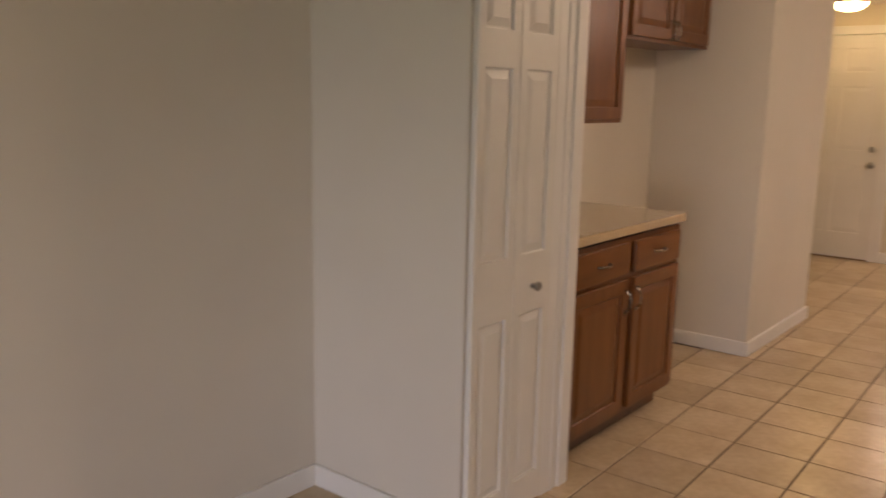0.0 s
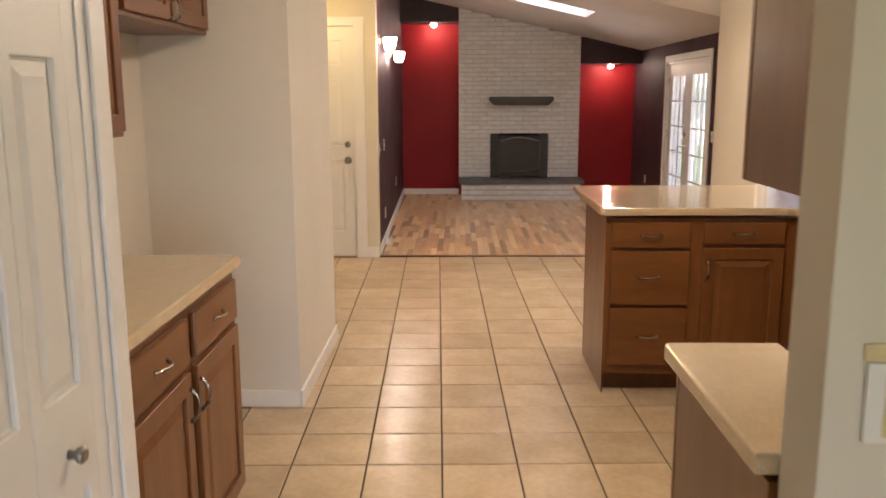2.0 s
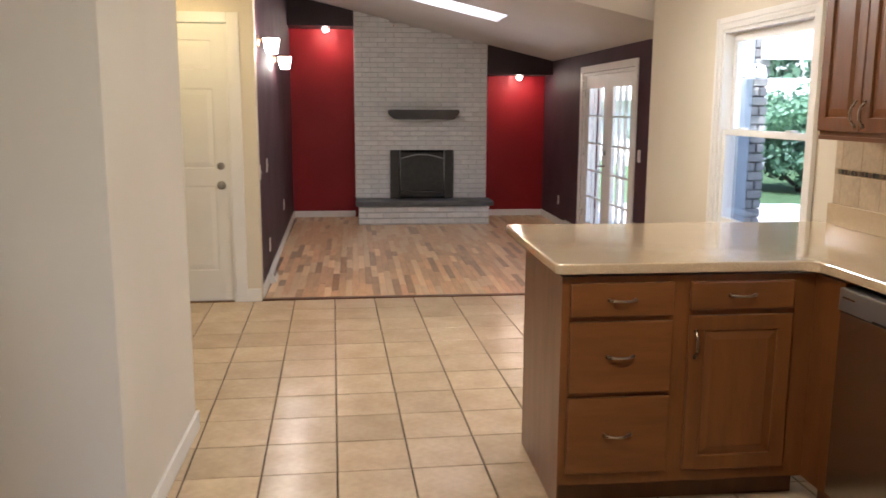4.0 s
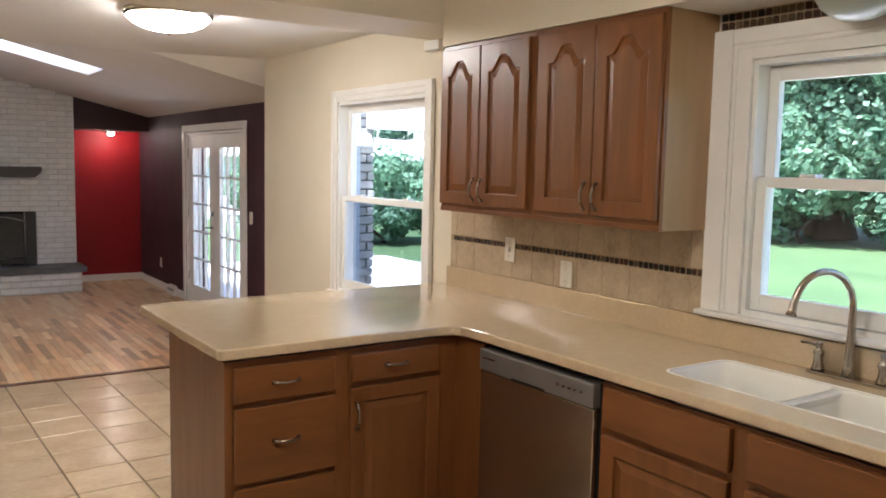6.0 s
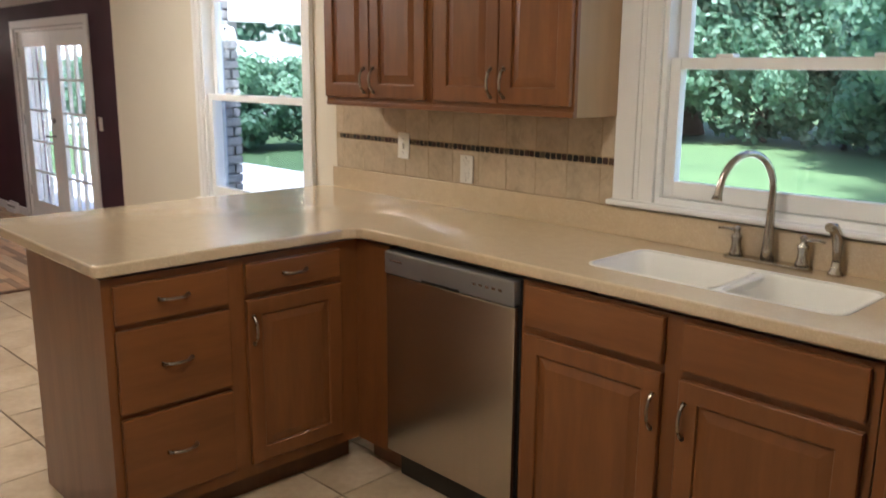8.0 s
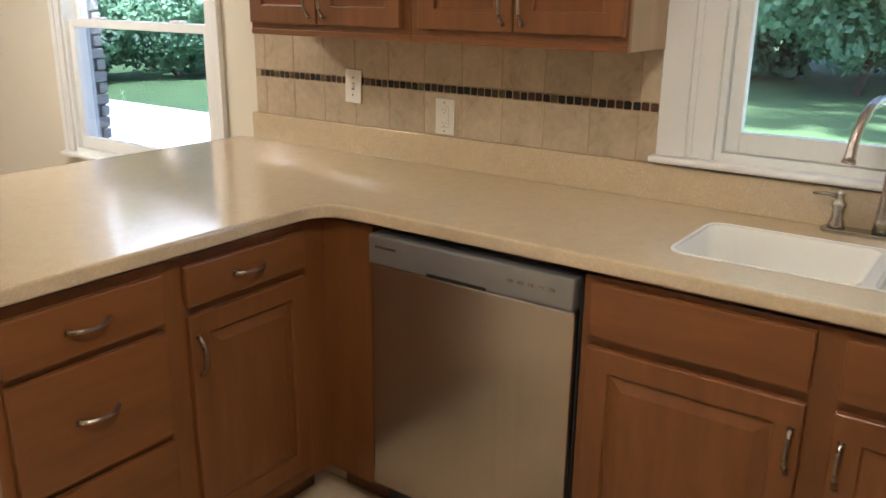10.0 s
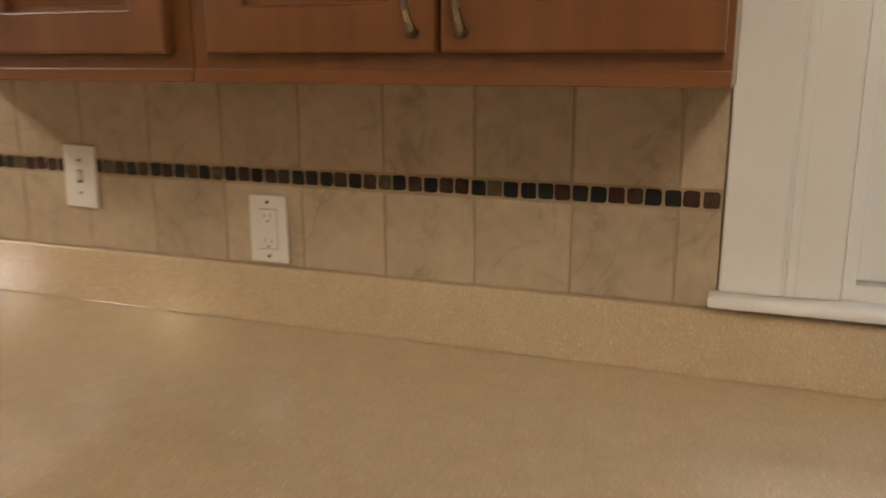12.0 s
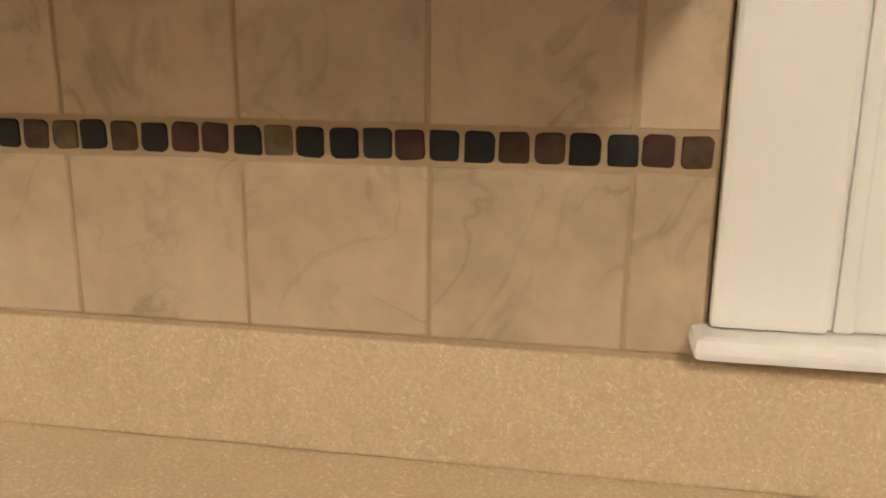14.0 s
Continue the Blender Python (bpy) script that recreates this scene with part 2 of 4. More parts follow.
def skylight_mat():
    m = bpy.data.materials.new("white_acrylic_diffuser")
    m.use_nodes = True
    nt = m.node_tree
    n, l = nt.nodes, nt.links
    n.remove(n["Principled BSDF"])
    t, d, mx = n.new("ShaderNodeBsdfTranslucent"), n.new("ShaderNodeBsdfDiffuse"), n.new("ShaderNodeMixShader")
    t.inputs[0].default_value, d.inputs[0].default_value = (0.95, 0.95, 0.97, 1), (0.9, 0.9, 0.9, 1)
    mx.inputs[0].default_value = 0.12
    l.new(t.outputs[0], mx.inputs[1])
    l.new(d.outputs[0], mx.inputs[2])
    l.new(mx.outputs[0], n["Material Output"].inputs[0])
    return m


M_SKYL = skylight_mat()


# ---- mesh helpers ----
def box(bm, x0, x1, y0, y1, z0, z1, bev=0.0):
    """Adds a box, with softly bevelled edges if bev is given."""
    vs = [bm.verts.new((x, y, z)) for z in (z0, z1) for y in (y0, y1) for x in (x0, x1)]
    fs = [bm.faces.new([vs[i] for i in q]) for q in ((0, 2, 3, 1), (4, 5, 7, 6), (0, 1, 5, 4), (2, 6, 7, 3), (0, 4, 6, 2), (1, 3, 7, 5))]
    if bev:
        bmesh.ops.bevel(bm, geom=list({e for f in fs for e in f.edges}), offset=bev, segments=2, profile=0.6, affect="EDGES")
    return bm


def boxes(*rows, bev=0.0):
    bm = bmesh.new()
    for r in rows:
        box(bm, *r, bev=bev)
    return bm


def prism(bm, pts, y0, y1, inset=None):
    """Extrudes a closed (x, z) outline from depth y0 to y1; inset: the outline of the far cap, where it is smaller."""
    top = inset or pts
    a = [bm.verts.new((x, y0, z)) for x, z in pts]
    b = [bm.verts.new((x, y1, z)) for x, z in top]
    n = len(pts)
    for i in range(n):
        bm.faces.new((a[i], a[(i + 1) % n], b[(i + 1) % n], b[i]))
    bm.faces.new(a[::-1])
    bm.faces.new(b)
    return bm


def tube(bm, pts, radii, seg=10):
    """A round bar through the points, with a radius at each."""
    pts = [Vector(p) for p in pts]
    rings = []
    for i, p in enumerate(pts):
        d = (pts[min(i + 1, len(pts) - 1)] - pts[max(i - 1, 0)]).normalized()
        u = d.orthogonal().normalized() if i == 0 else (u - d * u.dot(d)).normalized()
        v = d.cross(u)
        r = radii[i] if isinstance(radii, (list, tuple)) else radii
        rings.append([bm.verts.new(p + (u * math.cos(a) + v * math.sin(a)) * r) for a in (2 * math.pi * k / seg for k in range(seg))])
    for a, b in zip(rings, rings[1:]):
        for k in range(seg):
            f = bm.faces.new((a[k], a[(k + 1) % seg], b[(k + 1) % seg], b[k]))
            f.smooth = True
    bm.faces.new(rings[0][::-1])
    bm.faces.new(rings[-1])
    return bm


def lathe(bm, prof, cx=0.0, cy=0.0, seg=28):
    """Turns (radius, z) rows about the upright axis at cx, cy."""
    rings = [[bm.verts.new((cx + r * math.cos(2 * math.pi * k / seg), cy + r * math.sin(2 * math.pi * k / seg), z)) for k in range(seg)] for r, z in prof]
    for a, b in zip(rings, rings[1:]):
        for k in range(seg):
            f = bm.faces.new((a[k], a[(k + 1) % seg], b[(k + 1) % seg], b[k]))
            f.smooth = True
    bm.faces.new(rings[0][::-1])
    bm.faces.new(rings[-1])
    return bm


def plate(outer, holes, z0, z1, bev=0.0):
    """A flat slab with a free outline and holes."""
    bm = bmesh.new()
    edges, rim = [], []
    for ring in (outer, *holes):
        vs = [bm.verts.new((x, y, z1)) for x, y in ring]
        es = [bm.edges.new((vs[i], vs[(i + 1) % len(vs)])) for i in range(len(vs))]
        edges += es
    res = bmesh.ops.triangle_fill(bm, edges=edges, use_beauty=True, use_dissolve=False)
    faces = [g for g in res["geom"] if isinstance(g, bmesh.types.BMFace)]
    ext = bmesh.ops.extrude_face_region(bm, geom=faces)
    bmesh.ops.translate(bm, verts=[v for v in ext["geom"] if isinstance(v, bmesh.types.BMVert)], vec=(0, 0, z0 - z1))
    bmesh.ops.recalc_face_normals(bm, faces=bm.faces)
    if bev:
        es = [e for e in bm.edges if len(e.link_faces) == 2 and abs(e.link_faces[0].normal.dot(e.link_faces[1].normal)) < 0.1 and abs(e.verts[0].co.z - e.verts[1].co.z) < 1e-5]
        bmesh.ops.bevel(bm, geom=es, offset=bev, segments=3, profile=0.5, affect="EDGES")
    return bm


def mesh_of(name, bm, material):
    bmesh.ops.recalc_face_normals(bm, faces=bm.faces)
    me = bpy.data.meshes.new(name)
    bm.to_mesh(me)
    bm.free()
    me.materials.append(material)
    return me


def part(name, bm, material, parent=None, label=""):
    """Links a bmesh as one mesh object under a thing or under a part."""
    ob = new(name, mesh_of(name, bm, material))
    ob.parent = parent
    return tagged(ob, label)


def thing(name, label, category, m=None, group="", kind=""):
    ob = new(name)
    ob.empty_display_size = 0.1
    ob.matrix_basis = m or Matrix()
    return tagged(ob, label, category, group, kind)


def solid(name, bm, material, label, category, kind="structure", group=""):
    return tagged(new(name, mesh_of(name, bm, material)), label, category, group, kind)


# ---- large structure ----
WX = 1.72      # inner face of the kitchen's window wall
CEIL = 2.345
CT = 0.946     # worktop height


def slope(x):
    return 2.09 + 0.23 * (2.07 - x)


def wall_y(name, y0, y1, x0, x1, z0, z1, openings, material, label):
    """A wall that runs along y, with rectangular openings (ya, yb, za, zb)."""
    bm = bmesh.new()
    y = y0
    for ya, yb, za, zb in sorted(openings):
        box(bm, x0, x1, y, ya, z0, z1)
        if za > z0:
            box(bm, x0, x1, ya, yb, z0, za)
        box(bm, x0, x1, ya, yb, zb, z1)
        y = yb
    box(bm, x0, x1, y, y1, z0, z1)
    return solid(name, bm, material, label, "wall")


W2 = (3.335, 4.205, 1.075, 1.945)
W1 = (6.26, 7.29, 0.74, 1.955)
wall_y("wall_east", -2.6, 8.43, WX + 0.004, WX + 0.13, 0, 2.45, [W2, W1], M_CREAM, "cream painted wall with two double-hung windows")
solid("wall_jog", boxes((WX + 0.004, 2.27, 8.43, 8.55, 0, 2.45)), M_CREAM, "cream painted return of the dining wall", "wall")
FD = (9.90, 11.69, 0.0, 1.87)
wall_y("wall_french_door", 8.55, 13.85, 2.07, 2.27, 0, 2.3, [FD], M_PURPLE, "dark purple painted wall with a french door")
solid("wall_fireplace", boxes((-1.52, 2.07, 13.65, 13.85, 0, 3.2)), M_RED, "deep red painted wall beside the fireplace", "wall")
solid("wall_purple", plate([(-1.42, 8.78), (-1.278, 8.78), (-1.372, 13.65), (-1.52, 13.65)], [], 0, 3.2), M_PURPLE, "dark purple painted wall with two sconces", "wall")
bm = boxes((-3.0, -2.30, 8.66, 8.78, 0, 3.0), (-2.30, -1.46, 8.66, 8.78, 2.09, 3.0), (-1.46, -1.27, 8.66, 8.78, 0, 3.0))
solid("wall_side_door", bm, M_CREAM, "cream painted wall with a white panel door", "wall")
solid("wall_hall", boxes((-3.12, -3.0, 4.9, 8.78, 0, 2.45)), M_CREAM, "cream painted wall of the side hall", "wall")
solid("wall_pillar", boxes((-3.0, -1.30, 4.9, 6.06, 0, 2.45)), M_WHITE_WALL, "off-white painted wall block beside the fridge space", "wall")
solid("wall_west", boxes((-2.10, -1.975, -2.6, 4.9, 0, 2.45)), M_WHITE_WALL, "off-white painted wall behind the cabinets", "wall")
bm = boxes((-1.975, -1.28, 2.165, 2.18, 0, 2.45), (-1.975, -1.28, 2.64, 2.815, 0, 2.45), (-1.36, -1.28, 2.18, 2.64, 2.06, 2.45))
solid("wall_closet", bm, M_WHITE_WALL, "off-white painted walls round a pantry closet", "wall")
solid("wall_switch", boxes((-0.045, WX + 0.004, 2.16, 2.285, 0, 2.45)), M_CREAM, "cream painted wall end with a light switch", "wall")
bm = boxes((-2.1, -1.5, -2.72, -2.6, 0, 2.45), (-1.5, 1.5, -2.72, -2.6, 0, 0.15), (-1.5, 1.5, -2.72, -2.6, 2.1, 2.45), (1.5, 1.92, -2.72, -2.6, 0, 2.45))
solid("wall_south", bm, M_WHITE_WALL, "off-white painted wall behind the entrance", "wall")

# out-of-view slab, added to keep direct sun out of the front room
solid("sun_block_eave", boxes((-3.3, 2.1, -3.6, -2.722, 2.46, 2.58)), M_EXTW, "unseen white eave slab added to shade the front window", "eave")
solid("ceiling", boxes((-3.12, WX + 0.2, -2.72, 8.75, CEIL, CEIL + 0.2)), M_CEIL, "flat off-white painted ceiling", "ceiling")
# sloped ceiling of the family room, with a skylight shaft
SK = (-0.25, 0.93, 10.3, 10.95)
bm = bmesh.new()


def slab(xa, xb, ya, yb):
    lo = [(xa, slope(xa)), (xb, slope(xb)), (xb, slope(xb) + 0.25), (xa, slope(xa) + 0.25)]
    prism(bm, lo, ya, yb)


slab(-1.55, SK[0], 8.75, 13.85)
slab(SK[1], 2.27, 8.75, 13.85)
slab(SK[0], SK[1], 8.75, SK[2])
slab(SK[0], SK[1], SK[3], 13.85)
prism(bm, [(-1.39, CEIL + 0.2), (WX + 0.2, CEIL + 0.2), (-1.39, slope(-1.39) + 0.25)], 8.70, 8.75)
prism(bm, [(0.96, CEIL), (2.07, slope(2.07)), (2.07, CEIL)], 8.70, 8.749)
vs = [bm.verts.new(p) for p in ((0.9, 8.699, CEIL + 0.002), (2.07, 8.699, slope(2.07)), (2.07, 8.42, CEIL + 0.002), (2.07, 8.699, CEIL + 0.002))]
for f in ((0, 1, 2), (0, 2, 3), (0, 3, 1), (1, 3, 2)):
    bm.faces.new([vs[k] for k in f])
bmesh.ops.recalc_face_normals(bm, faces=list(bm.faces))
solid("ceiling_sloped", bm, M_CEIL, "sloped off-white ceiling of the family room", "ceiling")
bm = bmesh.new()
prism(bm, [(SK[0] - 0.05, slope(SK[0] - 0.05) + 0.253), (SK[1] + 0.05, slope(SK[1] + 0.05) + 0.253), (SK[1] + 0.05, slope(SK[1] + 0.05) + 0.262), (SK[0] - 0.05, slope(SK[0] - 0.05) + 0.262)], SK[2] - 0.05, SK[3] + 0.05)
sk = thing("skylight", "bright white skylight in the sloped ceiling", "skylight", kind="structure")
part("diffuser", bm, M_SKYL, sk)
bm = bmesh.new()
for xa, xb, ya, yb in ((SK[0] - 0.06, SK[1] + 0.06, SK[2] - 0.09, SK[2] - 0.05), (SK[0] - 0.06, SK[1] + 0.06, SK[3] + 0.05, SK[3] + 0.09)):
    prism(bm, [(xa, slope(xa) + 0.25), (xb, slope(xb) + 0.25), (xb, slope(xb) + 0.3), (xa, slope(xa) + 0.3)], ya, yb)
part("curb", bm, M_TRIM, sk)

# header beam between kitchen and dining, and the soffit above the wall cabinets
solid("beam", boxes((-1.30, WX + 0.004, 5.69, 6.13, 2.22, CEIL)), M_CREAM, "cream painted header beam", "beam")
solid("soffit", boxes((1.44, WX + 0.004, 2.285, 5.69, 2.118, CEIL)), M_CREAM, "cream painted soffit above the wall cabinets", "soffit")
solid("trim_block", boxes((1.66, WX, 6.06, 6.2, 2.17, 2.22), bev=0.004), M_TRIM, "small white trim block under the beam", "trim")
solid("soffit_niche", boxes((-1.372, -0.53, 13.2, 13.65, 2.5, 3.1)), M_MAROON, "dark maroon soffit above a red niche", "soffit")
solid("soffit_niche", boxes((1.2, 2.07, 13.2, 13.65, 1.915, 2.5)), M_MAROON, "dark maroon soffit above a red niche", "soffit")
solid("subfloor", boxes((-3.12, WX + 0.2, -2.72, 8.70, -0.2, -0.006)), M_GROUT, "brown grout bed under the floor tiles", "floor")
solid("subfloor_wood", boxes((-1.5, 2.27, 8.70, 13.85, -0.2, -0.006)), M_CABD, "dark bed under the wood floor", "floor")
solid("trim_threshold", boxes((-1.27, 2.07, 8.68, 8.735, -0.004, 0.008), bev=0.003), M_CABD, "dark wooden threshold strip between tile and wood floor", "trim")


def baseboard(rows, label="white painted baseboard"):
    for r in rows:
        bm = bmesh.new()
        x0, x1, y0, y1 = r
        box(bm, x0, x1, y0, y1, 0.001, 0.085, bev=0.004)
        solid("baseboard", bm, M_TRIM, label, "baseboard")


baseboard([(-1.975, -1.302, 4.884, 4.899), (-1.299, -1.284, 4.885, 6.075)])
solid("baseboard", plate([(-1.277, 8.79), (-1.262, 8.79), (-1.356, 13.649), (-1.371, 13.649)], [], 0.001, 0.085), M_TRIM, "white painted baseboard", "baseboard")
baseboard([(-1.355, -0.532, 13.634, 13.649), (1.202, 2.054, 13.634, 13.649), (2.054, 2.069, 11.80, 13.649), (2.054, 2.069, 8.56, 9.79),
           (-1.974, -1.959, -2.5, 2.164), (-1.959, -1.30, 2.149, 2.164), (1.704, WX + 0.003, 6.14, 8.43), (-0.04, 1.70, 2.144, 2.159)])


# ---- builders for doors, cabinets and windows ----
def arch_outline(x0, x1, z0, z1, rise=0.0):
    """Closed (x, z) outline, with a cathedral arch on top if rise is given."""
    if not rise:
        return [(x0, z0), (x1, z0), (x1, z1), (x0, z1)]
    c, h = (x0 + x1) / 2, (x1 - x0) / 2
    top = []
    for k in range(25):
        s = 1 - k / 12
        a = max(0.0, min(1.0, (abs(s) - 0.18) / 0.62))
        top.append((c + h * s, z1 - rise * (0.9 * a * a * (3 - 2 * a) + 0.1 * min(1.0, abs(s) / 0.8) ** 2)))
    return [(x0, z0), (x1, z0)] + top


def panel_leaf(w, h, t, holes, bev=0.004, field=0.028, x0=0.0, z0=0.0, sink=0.009):
    """A framed door leaf: front at y = -t, with sunk and raised panels at holes (xa, xb, za, zb, rise)."""
    rings = [arch_outline(x0 + a, x0 + b, z0 + c, z0 + d, r) for a, b, c, d, r in holes]
    bm = plate([(x0, z0), (x0 + w, z0), (x0 + w, z0 + h), (x0, z0 + h)], rings, 0, t, bev)
    for v in bm.verts:
        v.co = Vector((v.co.x, -v.co.z, v.co.y))
    for a, b, c, d, r in holes:
        a, b, c, d = x0 + a, x0 + b, z0 + c, z0 + d
        prism(bm, arch_outline(a - 0.004, b + 0.004, c - 0.004, d + 0.004, r), -0.0005, -t + sink)
        m = 0.006
        f = field
        prism(bm, arch_outline(a + m, b - m, c + m, d - m, r), -t + sink, -t + 0.0015, arch_outline(a + m + f, b - m - f, c + m + f, d - m - f, r * 0.9))
    return bm


def pull(length, upright, out=0.03):
    """A bow handle about its middle, standing off towards -y."""
    bm = bmesh.new()
    pts, rad = [], []
    for k in range(13):
        s = k / 6 - 1
        u = s * length / 2
        d = -out * (1 - abs(s) ** 2.4)
        pts.append((0, d, u) if upright else (u, d, 0))
        rad.append(0.0045 + 0.003 * abs(s) ** 4)
    return tube(bm, pts, rad, 8)


def put_pull(parent, x, y, z, upright):
    h = part("handle", pull(0.1, upright, 0.026), M_PULL, parent, "brushed nickel bow handle")
    h.location = (x, y, z)
    return h


def front(parent, kind, x0, x1, z0, z1, handle=None, rise=0.0, t=0.02):
    """A cabinet door or drawer front on the face y = 0."""
    w, h = x1 - x0, z1 - z0
    if kind == "drawer":
        bm = boxes((x0, x1, -t, -0.001, z0, z1), bev=0.006)
        ob = part("drawer_front", bm, M_CABH, parent)
    else:
        s = 0.057
        ob = part("door", panel_leaf(w, h, t, [(s, w - s, s, h - s, rise)], x0=x0, z0=z0), M_CAB, parent)
    if handle:
        put_pull(ob, handle[0], -t, handle[1], handle[2])
    return ob


def cabinet(name, label, m, w, d, z0, z1, fronts, kick=True, group="kitchen cabinets", side=None, low=0.0):
    """A cabinet unit: x along its face, y into it."""
    c = thing(name, label, "cabinet", m, group)
    part("body", boxes((0.001, w - 0.001, 0.018, d, z0 + (0.10 if kick else 0), z1 - low)), side or M_CAB, c)
    bm = boxes((0.0, w, 0.0, 0.017, z0 + (0.10 if kick else 0), z1), bev=0.0015)
    part("face_frame", bm, M_CAB, c)
    if kick:
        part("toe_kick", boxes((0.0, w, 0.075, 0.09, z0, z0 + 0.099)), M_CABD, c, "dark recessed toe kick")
    for f in fronts:
        front(c, *f)
    return c


# ---- windows ----
def window(name, label, y_left, w, z0, z1, rail, casing_l, casing_r, head, stool_out=0.045, cas_bottom=None, screen=False):
    """Double-hung window in the east wall; x runs towards -y, y outwards."""
    wd = thing(name, label, "window", pose(WX, y_left, 0, 0, 0, -90), kind="structure")
    zb = z0 if cas_bottom is None else cas_bottom
    # stepped casing
    for n, a, b, c, d in (("casing", -casing_l, -0.006, zb, z1 + head), ("casing", w + 0.006, w + casing_r, zb, z1 + head), ("casing", -0.006, w + 0.006, z1 + 0.006, z1 + head)):
        bm = bmesh.new()
        box(bm, a, b, -0.014, 0.003, c, d, bev=0.003)
        if b <= 0:
            k = a + (b - a) * 0.52
            box(bm, a - 0.001, k, -0.022, -0.012, c, d + 0.001, bev=0.004)
            box(bm, k + 0.004, k + 0.018, -0.018, -0.012, c, z1 + (d - z1) * 0.5, bev=0.003)
        elif a > w:
            k = b + (a - b) * 0.52
            box(bm, k, b + 0.001, -0.022, -0.012, c, d + 0.001, bev=0.004)
            box(bm, k - 0.018, k - 0.004, -0.018, -0.012, c, z1 + (d - z1) * 0.5, bev=0.003)
        else:
            k = z1 + (d - z1) * 0.55
            box(bm, -casing_l * 0.5, w + casing_r * 0.5, -0.0215, -0.012, k, d + 0.001, bev=0.004)
            box(bm, -casing_l * 0.4, w + casing_r * 0.4, -0.0175, -0.012, k - 0.018, k - 0.004, bev=0.003)
        part("casing", bm, M_TRIM, wd)
    bm = boxes((-0.004, 0.012, 0.0, 0.125, z0, z1), (w - 0.012, w + 0.004, 0.0, 0.125, z0, z1), (0.012, w - 0.012, 0.0, 0.125, z1 - 0.014, z1 + 0.004), (0.012, w - 0.012, 0.0, 0.125, z0 - 0.004, z0 + 0.02))
    part("window_frame", bm, M_VINYL, wd)
    part("window_sill", boxes((-casing_l - 0.014, w + casing_r + 0.014, -stool_out, 0.012, z0 - 0.019, z0 - 0.001), bev=0.007), M_TRIM, wd)
    a, b = 0.014, w - 0.014
    for n, za, zc, ya, yb in (("upper_sash", rail - 0.018, z1 - 0.016, 0.062, 0.092), ("lower_sash", z0 + 0.022, rail + 0.018, 0.02, 0.052)):
        s = 0.038
        bt = 0.036 if n == "upper_sash" else 0.055
        tp = 0.05 if n == "upper_sash" else 0.036
        sash = part(n, boxes((a, a + s, ya, yb, za, zc), (b - s, b, ya, yb, za, zc), (a + s, b - s, ya, yb, za, za + bt), (a + s, b - s, ya, yb, zc - tp, zc), bev=0.003), M_VINYL, wd, "white vinyl sash")
        p = part("pane", boxes((a + s - 0.005, b - s + 0.005, (ya + yb) / 2 - 0.003, (ya + yb) / 2 + 0.003, za + bt - 0.005, zc - tp + 0.005)), M_GLASS, sash, "clear glass pane")
        p.visible_shadow = False
        if n == "lower_sash":
            for u in (0.22, 0.78):
                part("sash_lock", boxes((a + (b - a) * u - 0.03, a + (b - a) * u + 0.03, ya + 0.002, yb + 0.012, zc, zc + 0.012), bev=0.004), M_VINYL, sash)
    if screen:
        sc = part("insect_screen", boxes((a, b, 0.106, 0.108, z0 + 0.022, rail)), M_SCREEN, wd, "fine grey insect screen over the lower sash")
        sc.visible_shadow = False
    return wd


window("window_1", "white double-hung window beside the dining area", 7.29, 1.03, 0.74, 1.955, 1.345, 0.07, 0.085, 0.075, screen=True)
window("window_2", "white double-hung window above the kitchen sink", 4.205, 0.87, 1.075, 1.945, 1.537, 0.160, 0.160, 0.11)
win = thing("window_3", "front room window behind the entrance", "window", kind="structure")
part("window_frame", boxes((-1.5, -1.44, -2.7, -2.62, 0.15, 2.1), (1.44, 1.5, -2.7, -2.62, 0.15, 2.1), (-1.44, 1.44, -2.7, -2.62, 0.15, 0.21), (-1.44, 1.44, -2.7, -2.62, 2.04, 2.1), (-0.03, 0.03, -2.7, -2.62, 0.21, 2.04)), M_VINYL, win)
g = part("pane", boxes((-1.45, 1.45, -2.665, -2.659, 0.2, 2.05)), M_GLASS, win)
g.visible_shadow = False


